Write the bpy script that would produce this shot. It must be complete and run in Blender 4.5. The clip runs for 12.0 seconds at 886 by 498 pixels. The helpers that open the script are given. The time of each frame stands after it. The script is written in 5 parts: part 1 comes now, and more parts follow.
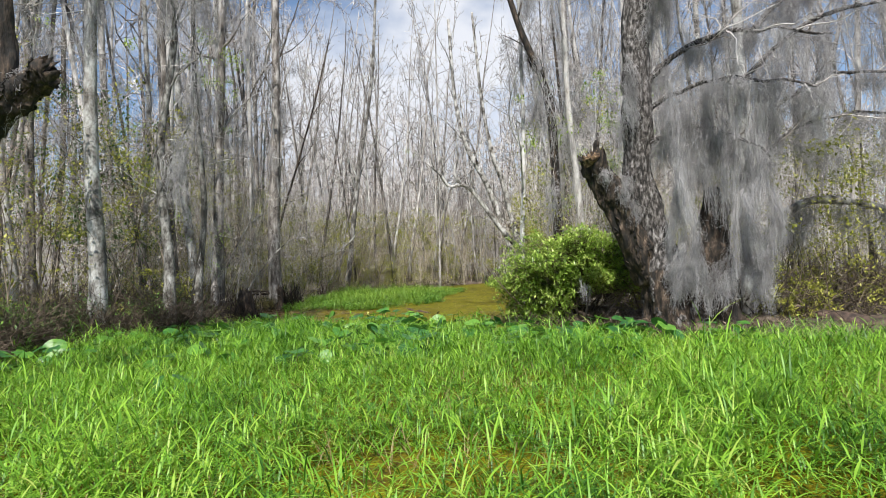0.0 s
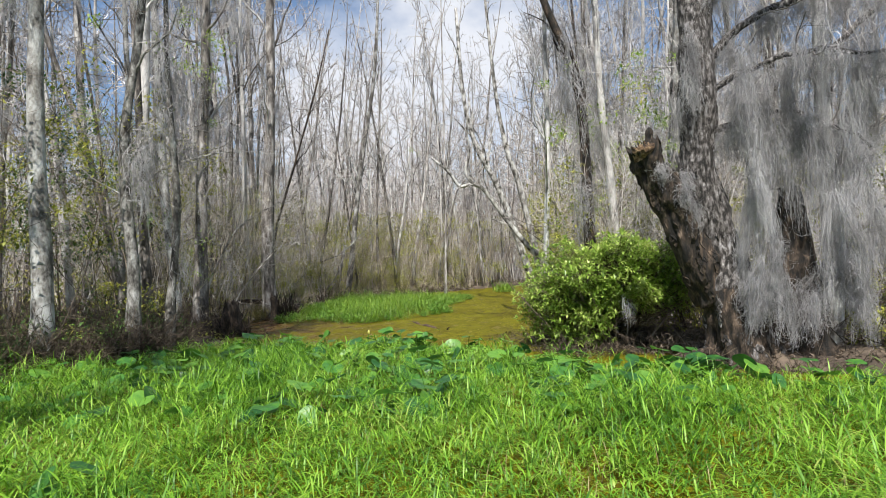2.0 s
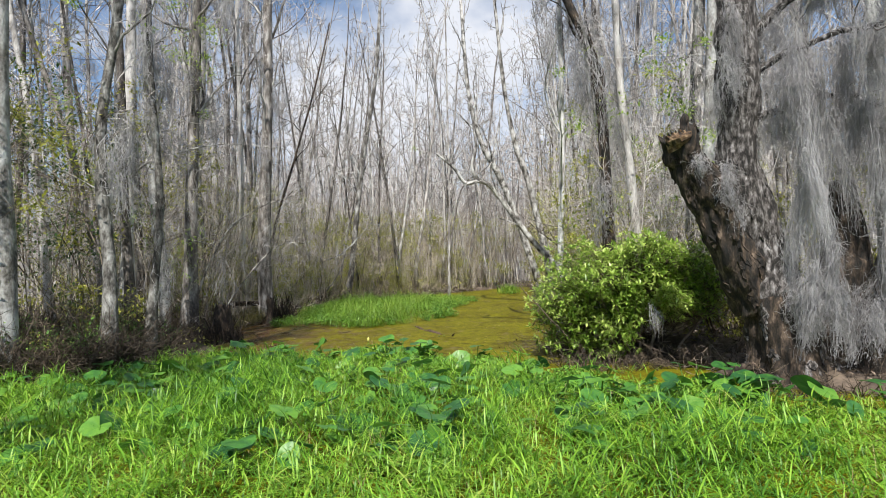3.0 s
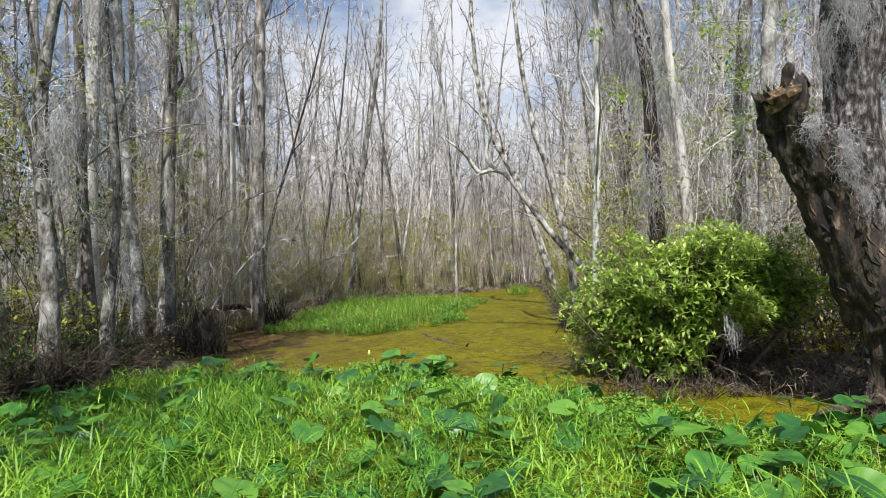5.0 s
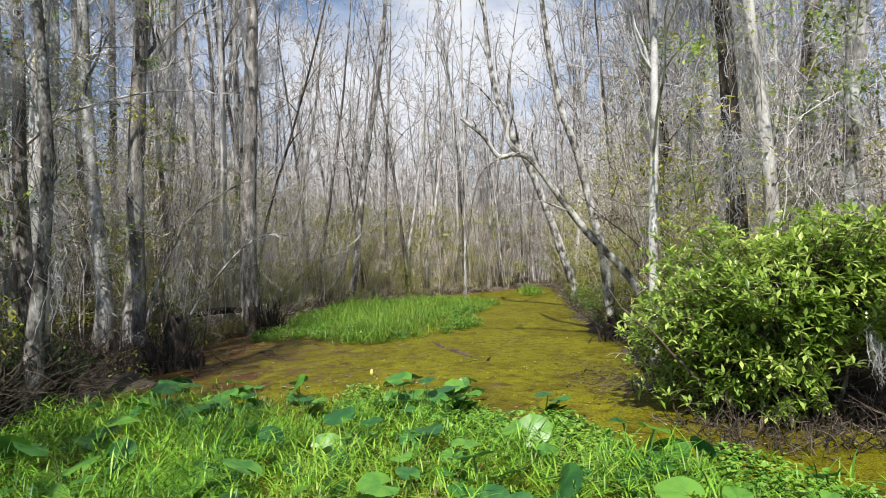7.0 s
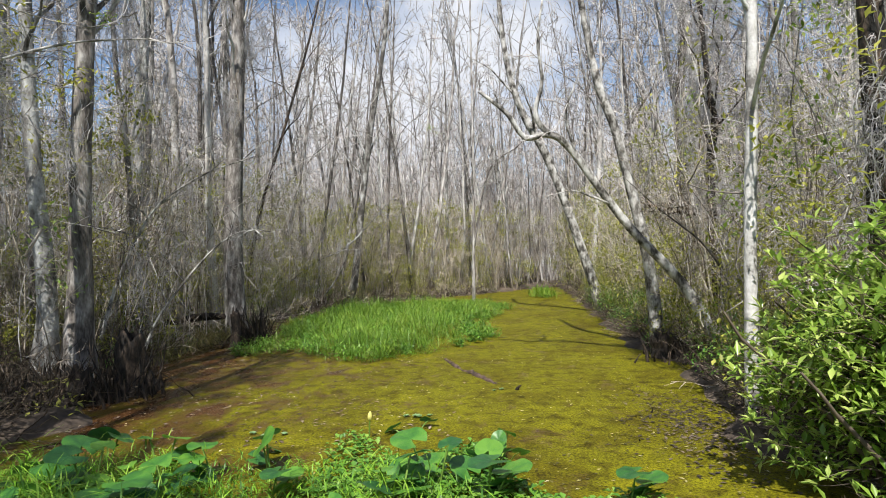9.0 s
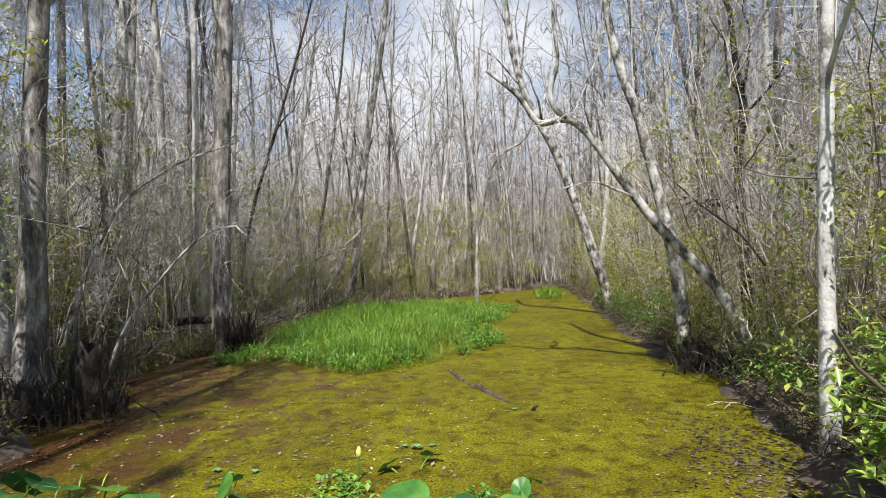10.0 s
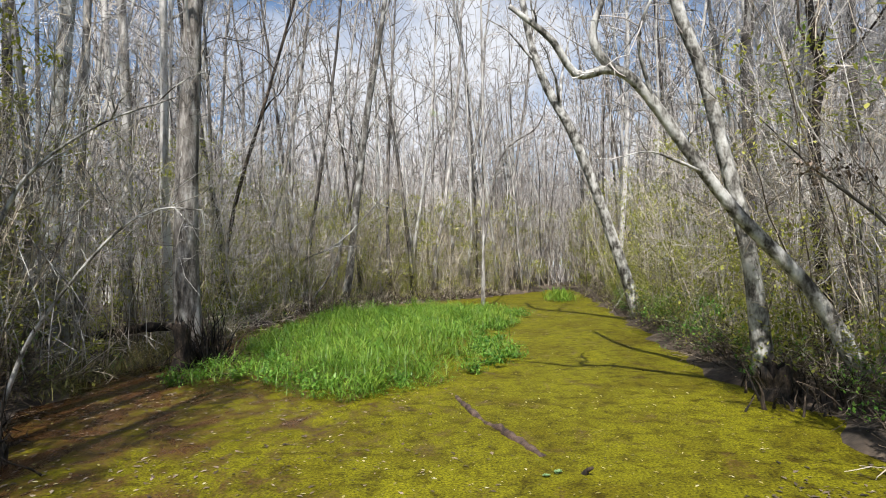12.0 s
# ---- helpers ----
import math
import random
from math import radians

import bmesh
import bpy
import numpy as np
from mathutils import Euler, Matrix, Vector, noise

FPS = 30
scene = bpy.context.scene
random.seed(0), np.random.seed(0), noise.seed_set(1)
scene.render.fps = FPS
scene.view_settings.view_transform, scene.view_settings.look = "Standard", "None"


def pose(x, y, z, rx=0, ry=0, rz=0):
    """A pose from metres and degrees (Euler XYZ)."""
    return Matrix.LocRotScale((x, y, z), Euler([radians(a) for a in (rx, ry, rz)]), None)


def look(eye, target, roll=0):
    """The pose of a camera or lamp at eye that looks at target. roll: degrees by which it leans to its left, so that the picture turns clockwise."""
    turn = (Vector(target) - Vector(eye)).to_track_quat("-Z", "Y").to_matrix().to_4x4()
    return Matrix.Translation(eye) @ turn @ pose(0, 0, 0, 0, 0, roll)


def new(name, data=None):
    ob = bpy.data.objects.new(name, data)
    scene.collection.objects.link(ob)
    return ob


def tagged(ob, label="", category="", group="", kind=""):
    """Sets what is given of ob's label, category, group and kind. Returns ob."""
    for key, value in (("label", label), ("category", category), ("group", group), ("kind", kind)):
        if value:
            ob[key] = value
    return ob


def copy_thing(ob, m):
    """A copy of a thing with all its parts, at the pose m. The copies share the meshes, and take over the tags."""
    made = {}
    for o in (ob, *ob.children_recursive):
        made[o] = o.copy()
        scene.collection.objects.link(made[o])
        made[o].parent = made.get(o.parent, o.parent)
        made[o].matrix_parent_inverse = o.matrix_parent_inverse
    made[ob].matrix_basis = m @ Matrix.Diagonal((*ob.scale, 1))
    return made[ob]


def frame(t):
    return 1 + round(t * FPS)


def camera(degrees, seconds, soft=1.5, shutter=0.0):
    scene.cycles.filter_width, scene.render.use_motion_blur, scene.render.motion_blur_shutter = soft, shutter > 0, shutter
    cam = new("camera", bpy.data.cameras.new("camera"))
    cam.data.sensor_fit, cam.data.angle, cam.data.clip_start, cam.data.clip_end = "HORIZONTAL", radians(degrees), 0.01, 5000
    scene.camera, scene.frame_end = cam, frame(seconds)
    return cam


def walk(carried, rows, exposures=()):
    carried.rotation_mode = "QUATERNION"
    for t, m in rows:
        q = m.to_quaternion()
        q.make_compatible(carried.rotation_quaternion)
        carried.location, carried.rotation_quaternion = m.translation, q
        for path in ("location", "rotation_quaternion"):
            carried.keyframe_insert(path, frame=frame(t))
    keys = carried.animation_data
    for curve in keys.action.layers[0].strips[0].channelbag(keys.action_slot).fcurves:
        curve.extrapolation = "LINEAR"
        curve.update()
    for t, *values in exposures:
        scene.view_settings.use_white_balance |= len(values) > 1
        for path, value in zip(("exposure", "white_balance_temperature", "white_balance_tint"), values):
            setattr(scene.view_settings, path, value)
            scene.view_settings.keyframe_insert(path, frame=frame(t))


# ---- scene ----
cam = camera(75.0, 12.0, soft=1.0)
PATH = [
    (0, (0.544, 0.525, 1.21), (0.456, 2.522, 1.286), -2.3),
    (0.5, (0.477, 0.998, 1.209), (0.388, 2.995, 1.286), -2.2),
    (1, (0.408, 1.475, 1.281), (0.316, 3.471, 1.358), -2.2),
    (1.5, (0.333, 1.934, 1.392), (0.238, 3.93, 1.472), -2.1),
    (2, (0.266, 2.391, 1.453), (0.169, 4.387, 1.533), -2.2),
    (2.5, (0.208, 2.855, 1.48), (0.107, 4.851, 1.56), -2.1),
    (3, (0.145, 3.319, 1.506), (0.041, 5.314, 1.587), -2.0),
    (5, (-0.141, 5.087, 1.542), (-0.255, 7.082, 1.621), -2.1),
    (5.5, (-0.212, 5.57, 1.54), (-0.33, 7.565, 1.62), -2.0),
    (6, (-0.284, 6.002, 1.557), (-0.406, 7.996, 1.635), -2.1),
    (6.5, (-0.38, 6.473, 1.565), (-0.503, 8.467, 1.641), -2.1),
    (7, (-0.475, 6.961, 1.566), (-0.602, 8.956, 1.642), -2.1),
    (9, (-0.819, 8.981, 1.675), (-0.954, 10.975, 1.745), -1.9),
    (9.5, (-0.884, 9.5, 1.687), (-1.02, 11.494, 1.755), -1.9),
    (10, (-0.93, 10.063, 1.695), (-1.069, 12.057, 1.764), -1.9),
    (10.5, (-0.977, 10.609, 1.69), (-1.117, 12.603, 1.76), -1.9),
    (11, (-1.037, 11.176, 1.675), (-1.179, 13.17, 1.747), -1.8),
    (11.5, (-1.096, 11.727, 1.659), (-1.239, 13.72, 1.732), -1.8),
    (12, (-1.151, 12.24, 1.656), (-1.296, 14.233, 1.728), -1.6),
]
walk(cam, [(t, look(eye, target, roll)) for t, eye, target, roll in PATH])

# ---------------------------------------------------------------- world and sun
SUN_ELEVATION, SUN_AZIMUTH = 54.0, 184.0  # behind the camera, slightly to its left
world = bpy.data.worlds.new("world")
scene.world = world
world.use_nodes = True
wn, wl = world.node_tree.nodes, world.node_tree.links
wn.clear()
w_out = wn.new("ShaderNodeOutputWorld")
w_bg = wn.new("ShaderNodeBackground")
w_bg.inputs["Strength"].default_value = 0.115
w_sky = wn.new("ShaderNodeTexSky")
w_sky.sky_type = "NISHITA"
w_sky.sun_disc = False
w_sky.sun_elevation = radians(SUN_ELEVATION)
w_sky.sun_rotation = radians(SUN_AZIMUTH)
w_sky.air_density, w_sky.dust_density, w_sky.ozone_density = 1.0, 0.6, 2.0
w_co = wn.new("ShaderNodeTexCoord")
w_map = wn.new("ShaderNodeMapping")
w_map.inputs["Location"].default_value = (1.29, 3.84, 4.83)
w_map.inputs["Scale"].default_value = (1.0, 1.0, 1.7)
w_noise = wn.new("ShaderNodeTexNoise")
w_noise.inputs["Scale"].default_value = 2.0
w_noise.inputs["Detail"].default_value = 7.0
w_noise.inputs["Roughness"].default_value = 0.55
w_ramp = wn.new("ShaderNodeValToRGB")
w_ramp.color_ramp.elements[0].position = 0.46
w_ramp.color_ramp.elements[1].position = 0.62
w_mix = wn.new("ShaderNodeMix")
w_mix.data_type = "RGBA"
w_mix.inputs["B"].default_value = (5.7, 5.9, 6.4, 1)
wl.new(w_co.outputs["Generated"], w_map.inputs["Vector"])
wl.new(w_map.outputs["Vector"], w_noise.inputs["Vector"])
wl.new(w_noise.outputs["Fac"], w_ramp.inputs["Fac"])
wl.new(w_ramp.outputs["Color"], w_mix.inputs["Factor"])
wl.new(w_sky.outputs["Color"], w_mix.inputs["A"])
wl.new(w_mix.outputs["Result"], w_bg.inputs["Color"])
wl.new(w_bg.outputs["Background"], w_out.inputs["Surface"])

sun = new("sun", bpy.data.lights.new("sun", "SUN"))
scene.view_settings.exposure = 0.39
sun.data.energy, sun.data.angle, sun.data.color = 5.6, radians(0.53), (1.0, 0.96, 0.89)
sa, se = radians(SUN_AZIMUTH), radians(SUN_ELEVATION)
sun_from = Vector((math.sin(sa) * math.cos(se), math.cos(sa) * math.cos(se), math.sin(se)))
sun.matrix_world = look(sun_from * 60, (0, 0, 0))

# ---------------------------------------------------------------- materials


def rgba(c):
    return (c[0], c[1], c[2], 1.0)


def material(name, stops, scale=3.0, fine=40.0, rough=0.85, bump=0.3, vary="object", spread=0.35, through_light=0.0, stretch=(1, 1, 1), gloss=0.5, detail=6.0):
    """Noise of two sizes through a colour ramp, varied per object or per loose piece, with bump."""
    m = bpy.data.materials.new(name)
    m.use_nodes = True
    n, l = m.node_tree.nodes, m.node_tree.links
    b = n["Principled BSDF"]
    co = n.new("ShaderNodeTexCoord")
    mp = n.new("ShaderNodeMapping")
    mp.inputs["Scale"].default_value = stretch
    l.new(co.outputs["Object"], mp.inputs["Vector"])
    big = n.new("ShaderNodeTexNoise")
    big.inputs["Scale"].default_value, big.inputs["Detail"].default_value = scale, detail
    small = n.new("ShaderNodeTexNoise")
    small.inputs["Scale"].default_value, small.inputs["Detail"].default_value = fine, 3.0
    l.new(mp.outputs["Vector"], big.inputs["Vector"])
    l.new(mp.outputs["Vector"], small.inputs["Vector"])
    add = n.new("ShaderNodeMath")
    add.operation = "MULTIPLY_ADD"
    add.inputs[1].default_value = 0.35
    l.new(small.outputs["Fac"], add.inputs[0])
    sub = n.new("ShaderNodeMath")
    sub.operation = "ADD"
    sub.inputs[1].default_value = -0.175
    l.new(big.outputs["Fac"], sub.inputs[0])
    l.new(sub.outputs[0], add.inputs[2])
    if vary == "object":
        rnd = n.new("ShaderNodeObjectInfo").outputs["Random"]
    else:
        rnd = n.new("ShaderNodeNewGeometry").outputs["Random Per Island"]
    shift = n.new("ShaderNodeMath")
    shift.operation = "MULTIPLY_ADD"
    shift.inputs[1].default_value = spread
    l.new(rnd, shift.inputs[0])
    off = n.new("ShaderNodeMath")
    off.operation = "ADD"
    off.inputs[1].default_value = -spread / 2
    l.new(add.outputs[0], off.inputs[0])
    l.new(off.outputs[0], shift.inputs[2])
    ramp = n.new("ShaderNodeValToRGB")
    el = ramp.color_ramp.elements
    for k, (at, c) in enumerate(stops):
        e = el[k] if k < 2 else el.new(at)
        e.position, e.color = at, rgba(c)
    l.new(shift.outputs[0], ramp.inputs["Fac"])
    l.new(ramp.outputs["Color"], b.inputs["Base Color"])
    b.inputs["Roughness"].default_value = rough
    b.inputs["Specular IOR Level"].default_value = gloss
    if bump:
        bp = n.new("ShaderNodeBump")
        bp.inputs["Strength"].default_value = bump
        bp.inputs["Distance"].default_value = 0.03
        l.new(add.outputs[0], bp.inputs["Height"])
        l.new(bp.outputs["Normal"], b.inputs["Normal"])
    if through_light:
        tr = n.new("ShaderNodeBsdfTranslucent")
        mx = n.new("ShaderNodeMixShader")
        mx.inputs["Fac"].default_value = through_light
        l.new(ramp.outputs["Color"], tr.inputs["Color"])
        l.new(b.outputs["BSDF"], mx.inputs[1])
        l.new(tr.outputs["BSDF"], mx.inputs[2])
        l.new(mx.outputs["Shader"], n["Material Output"].inputs["Surface"])
    return m


M_GRASS = material("meadow_grass", [(0.22, (0.04, 0.13, 0.009)), (0.5, (0.14, 0.315, 0.017)), (0.75, (0.265, 0.455, 0.038)), (0.95, (0.36, 0.40, 0.10))], 0.9, 9.0, 0.5, 0, "island", 0.55, 0.25)
M_ISLAND_GRASS = material("island_grass", [(0.25, (0.07, 0.155, 0.012)), (0.55, (0.15, 0.285, 0.022)), (0.8, (0.31, 0.42, 0.06))], 0.7, 9.0, 0.5, 0, "island", 0.45, 0.35)
M_BANK_GRASS = material("bank_grass", [(0.25, (0.05, 0.06, 0.012)), (0.5, (0.16, 0.16, 0.035)), (0.75, (0.34, 0.27, 0.11))], 0.7, 9.0, 0.6, 0, "island", 0.5, 0.25)
M_DRY_GRASS = material("dry_grass", [(0.3, (0.20, 0.14, 0.06)), (0.7, (0.42, 0.34, 0.18))], 0.7, 9.0, 0.7, 0, "island", 0.5, 0.25)
M_PAD = material("lily_leaf", [(0.25, (0.025, 0.10, 0.028)), (0.5, (0.06, 0.19, 0.03)), (0.75, (0.13, 0.29, 0.038))], 2.0, 30.0, 0.40, 0.05, "object", 0.55, 0.25, gloss=0.42)
M_BUD = material("yellow_bud", [(0.3, (0.40, 0.36, 0.06)), (0.7, (0.66, 0.62, 0.20))], 14.0, 60.0, 0.5, 0.1, "object", 0.1)
M_STALK = material("leaf_stalk", [(0.3, (0.08, 0.16, 0.02)), (0.7, (0.18, 0.28, 0.05))], 2.0, 30.0, 0.5, 0.1, "object", 0.3)
M_BARK = material("grey_bark", [(0.28, (0.05, 0.043, 0.037)), (0.44, (0.18, 0.162, 0.147)), (0.58, (0.38, 0.36, 0.34)), (0.74, (0.58, 0.565, 0.545))], 7.0, 45.0, 0.9, 1.0, "object", 0.36, 0, (1, 1, 0.28), detail=9.0)
M_LICHEN_BARK = material("lichen_bark", [(0.36, (0.06, 0.055, 0.048)), (0.47, (0.20, 0.19, 0.175)), (0.58, (0.34, 0.34, 0.325)), (0.74, (0.55, 0.56, 0.55))], 4.2, 30.0, 0.9, 0.9, "object", 0.14, 0, (1, 1, 0.6), detail=9.0)
M_WHITE_BARK = material("white_bark", [(0.34, (0.16, 0.15, 0.14)), (0.43, (0.40, 0.39, 0.375)), (0.6, (0.58, 0.57, 0.56)), (0.75, (0.70, 0.70, 0.69))], 6.0, 40.0, 0.9, 0.7, "object", 0.0, 0, (1, 1, 0.7))
M_DARK_BARK = material("dark_bark", [(0.36, (0.006, 0.005, 0.004)), (0.48, (0.022, 0.016, 0.011)), (0.60, (0.062, 0.043, 0.03)), (0.74, (0.17, 0.125, 0.09))], 13.0, 60.0, 0.9, 1.0, "object", 0.04, 0, (1, 1, 0.35), detail=9.0)
M_OLD_BARK = material("old_pitted_bark", [(0.38, (0.009, 0.008, 0.007)), (0.48, (0.05, 0.043, 0.039)), (0.60, (0.15, 0.138, 0.133)), (0.76, (0.38, 0.365, 0.36))], 20.0, 90.0, 0.9, 1.0, "object", 0.0, 0, (1, 1, 0.4), detail=9.0)
M_WET_WOOD = material("wet_wood", [(0.35, (0.025, 0.015, 0.012)), (0.5, (0.07, 0.044, 0.032)), (0.7, (0.15, 0.10, 0.075))], 9.0, 60.0, 0.75, 0.8, "object", 0.05, 0, (1, 1, 1))
M_ROT = material("rotten_wood", [(0.35, (0.03, 0.018, 0.010)), (0.5, (0.12, 0.07, 0.035)), (0.7, (0.34, 0.24, 0.14))], 12.0, 60.0, 0.9, 1.0, "object", 0.05)
M_TWIG = material("bare_twigs", [(0.25, (0.13, 0.113, 0.10)), (0.5, (0.49, 0.452, 0.428)), (0.75, (0.70, 0.67, 0.655))], 0.6, 8.0, 0.9, 0, "island", 0.6)
M_STEM = material("tan_saplings", [(0.25, (0.11, 0.085, 0.06)), (0.5, (0.45, 0.385, 0.30)), (0.75, (0.58, 0.52, 0.44))], 0.6, 8.0, 0.9, 0, "island", 0.6)
M_MOTTLED_BARK = material("mottled_bark", [(0.36, (0.045, 0.04, 0.034)), (0.46, (0.19, 0.18, 0.165)), (0.56, (0.40, 0.39, 0.37)), (0.72, (0.62, 0.615, 0.60))], 7.0, 34.0, 0.9, 1.0, "object", 0.06, 0, (1, 1, 0.55), detail=9.0)
M_GREY_BARK = material("mossy_grey_bark", [(0.36, (0.03, 0.027, 0.023)), (0.48, (0.11, 0.104, 0.094)), (0.60, (0.23, 0.225, 0.21)), (0.76, (0.42, 0.42, 0.40))], 9.0, 40.0, 0.9, 1.0, "object", 0.08, 0, (1, 1, 0.5), detail=9.0)
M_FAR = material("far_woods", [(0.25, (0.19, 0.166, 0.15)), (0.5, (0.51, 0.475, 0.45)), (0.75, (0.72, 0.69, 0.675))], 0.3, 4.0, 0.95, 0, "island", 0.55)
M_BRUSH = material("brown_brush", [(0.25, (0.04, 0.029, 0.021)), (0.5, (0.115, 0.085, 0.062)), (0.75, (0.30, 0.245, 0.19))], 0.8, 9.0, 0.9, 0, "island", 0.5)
# dark brown brush; also paints the shade under shrub and old tree
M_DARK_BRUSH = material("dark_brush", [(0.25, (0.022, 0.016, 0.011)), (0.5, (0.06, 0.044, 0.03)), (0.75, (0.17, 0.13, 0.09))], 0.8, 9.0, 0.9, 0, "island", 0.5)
M_MOSS = material("spanish_moss", [(0.3, (0.25, 0.243, 0.245)), (0.5, (0.40, 0.39, 0.395)), (0.7, (0.55, 0.54, 0.547))], 1.6, 9.0, 0.95, 0, "island", 0.12, 0.35)
M_LEAF = material("shrub_leaf", [(0.25, (0.115, 0.21, 0.028)), (0.5, (0.30, 0.445, 0.07)), (0.75, (0.54, 0.63, 0.19))], 1.2, 9.0, 0.28, 0, "island", 0.5, 0.4)
M_UNDER_LEAF = material("understory_leaf", [(0.25, (0.14, 0.165, 0.025)), (0.5, (0.35, 0.37, 0.055)), (0.75, (0.54, 0.53, 0.12))], 0.5, 7.0, 0.5, 0, "island", 0.5, 0.4)
M_DARK_LEAF = material("dark_evergreen_leaf", [(0.25, (0.018, 0.05, 0.012)), (0.5, (0.05, 0.12, 0.022)), (0.75, (0.12, 0.21, 0.035))], 1.2, 9.0, 0.4, 0, "island", 0.5, 0.25)
M_LITTER = material("leaf_litter", [(0.25, (0.06, 0.042, 0.03)), (0.5, (0.15, 0.105, 0.075)), (0.75, (0.32, 0.25, 0.19))], 0.8, 9.0, 0.85, 0, "island", 0.6, 0.1)
M_SOIL = material("swamp_soil", [(0.3, (0.02, 0.015, 0.011)), (0.5, (0.065, 0.048, 0.035)), (0.7, (0.16, 0.122, 0.09))], 1.2, 14.0, 0.95, 0.9, "object", 0.0)
M_FLECK = material("floating_flecks", [(0.25, (0.05, 0.04, 0.012)), (0.5, (0.17, 0.15, 0.03)), (0.68, (0.33, 0.29, 0.10)), (0.85, (0.58, 0.54, 0.38))], 0.8, 9.0, 0.7, 0, "island", 0.6)
M_LETTUCE = material("rosette_leaf", [(0.3, (0.10, 0.20, 0.07)), (0.7, (0.24, 0.36, 0.16))], 9.0, 60.0, 0.6, 0.3, "object", 0.3, 0.2)
M_HERB = material("floating_herbs", [(0.25, (0.06, 0.17, 0.02)), (0.5, (0.13, 0.29, 0.035)), (0.75, (0.26, 0.42, 0.065))], 0.8, 9.0, 0.45, 0, "island", 0.5, 0.25)


def water_material():
    """Still brown water under a mat of yellow-green floating weed with bare patches."""
    m = bpy.data.materials.new("weed_covered_water")
    m.use_nodes = True
    n, l = m.node_tree.nodes, m.node_tree.links
    b = n["Principled BSDF"]
    co = n.new("ShaderNodeTexCoord")

    def tex(scale, detail, stretch=(1, 1, 1)):
        mp = n.new("ShaderNodeMapping")
        mp.inputs["Scale"].default_value = stretch
        t = n.new("ShaderNodeTexNoise")
        t.inputs["Scale"].default_value, t.inputs["Detail"].default_value = scale, detail
        t.inputs["Roughness"].default_value, t.inputs["Distortion"].default_value = 0.62, 0.6
        l.new(co.outputs["Object"], mp.inputs["Vector"])
        l.new(mp.outputs["Vector"], t.inputs["Vector"])
        return t.outputs["Fac"]

    def ramp(fac, stops):
        r = n.new("ShaderNodeValToRGB")
        el = r.color_ramp.elements
        for k, (at, c) in enumerate(stops):
            e = el[k] if k < 2 else el.new(at)
            e.position, e.color = at, rgba(c)
        l.new(fac, r.inputs["Fac"])
        return r.outputs["Color"]

    weed = ramp(tex(45.0, 6.0), [(0.34, (0.03, 0.029, 0.002)), (0.48, (0.11, 0.108, 0.003)), (0.6, (0.175, 0.175, 0.005)), (0.75, (0.28, 0.285, 0.02))])
    tone = ramp(tex(0.8, 14.0, (1, 0.75, 1)), [(0.34, (0.66, 0.56, 0.45)), (0.5, (0.98, 0.93, 0.9)), (0.66, (1.2, 1.15, 1.0))])
    mul = n.new("ShaderNodeMix")
    mul.data_type, mul.blend_type = "RGBA", "MULTIPLY"
    mul.inputs["Factor"].default_value = 1.0
    l.new(weed, mul.inputs["A"])
    l.new(tone, mul.inputs["B"])
    mott = ramp(tex(5.0, 8.0), [(0.36, (0.48, 0.43, 0.36)), (0.5, (0.96, 0.96, 0.94)), (0.66, (1.14, 1.12, 1.05))])
    mul2 = n.new("ShaderNodeMix")
    mul2.data_type, mul2.blend_type = "RGBA", "MULTIPLY"
    mul2.inputs["Factor"].default_value = 1.0
    l.new(mul.outputs["Result"], mul2.inputs["A"])
    l.new(mott, mul2.inputs["B"])
    brown = ramp(tex(30.0, 4.0), [(0.35, (0.022, 0.010, 0.005)), (0.65, (0.11, 0.052, 0.020))])
    # patchy cover, thinner towards the left bank
    sx = n.new("ShaderNodeSeparateXYZ")
    l.new(co.outputs["Object"], sx.inputs["Vector"])
    lean = n.new("ShaderNodeMapRange")
    lean.inputs["From Min"].default_value, lean.inputs["From Max"].default_value = -7.0, -1.5
    lean.inputs["To Min"].default_value, lean.inputs["To Max"].default_value = -0.22, 0.10
    l.new(sx.outputs["X"], lean.inputs["Value"])
    cover = n.new("ShaderNodeMath")
    cover.operation = "ADD"
    l.new(tex(2.2, 12.0, (1, 0.6, 1)), cover.inputs[0])
    l.new(lean.outputs["Result"], cover.inputs[1])
    speck = n.new("ShaderNodeMath")
    speck.operation = "MULTIPLY_ADD"
    speck.inputs[1].default_value = 0.34
    l.new(tex(38.0, 3.0), speck.inputs[0])
    l.new(cover.outputs[0], speck.inputs[2])
    mask = ramp(speck.outputs[0], [(0.5, (0, 0, 0)), (0.70, (1, 1, 1))])
    mix = n.new("ShaderNodeMix")
    mix.data_type = "RGBA"
    l.new(mask, mix.inputs["Factor"])
    l.new(brown, mix.inputs["A"])
    l.new(mul2.outputs["Result"], mix.inputs["B"])
    l.new(mix.outputs["Result"], b.inputs["Base Color"])
    rr = n.new("ShaderNodeMapRange")
    rr.inputs["To Min"].default_value, rr.inputs["To Max"].default_value = 0.25, 0.75
    l.new(mask, rr.inputs["Value"])
    l.new(rr.outputs["Result"], b.inputs["Roughness"])
    b.inputs["Specular IOR Level"].default_value = 0.14
    bp = n.new("ShaderNodeBump")
    bp.inputs["Strength"].default_value, bp.inputs["Distance"].default_value = 0.35, 0.01
    l.new(speck.outputs[0], bp.inputs["Height"])
    l.new(bp.outputs["Normal"], b.inputs["Normal"])
    return m


M_WATER = water_material()

# ---------------------------------------------------------------- mesh helpers


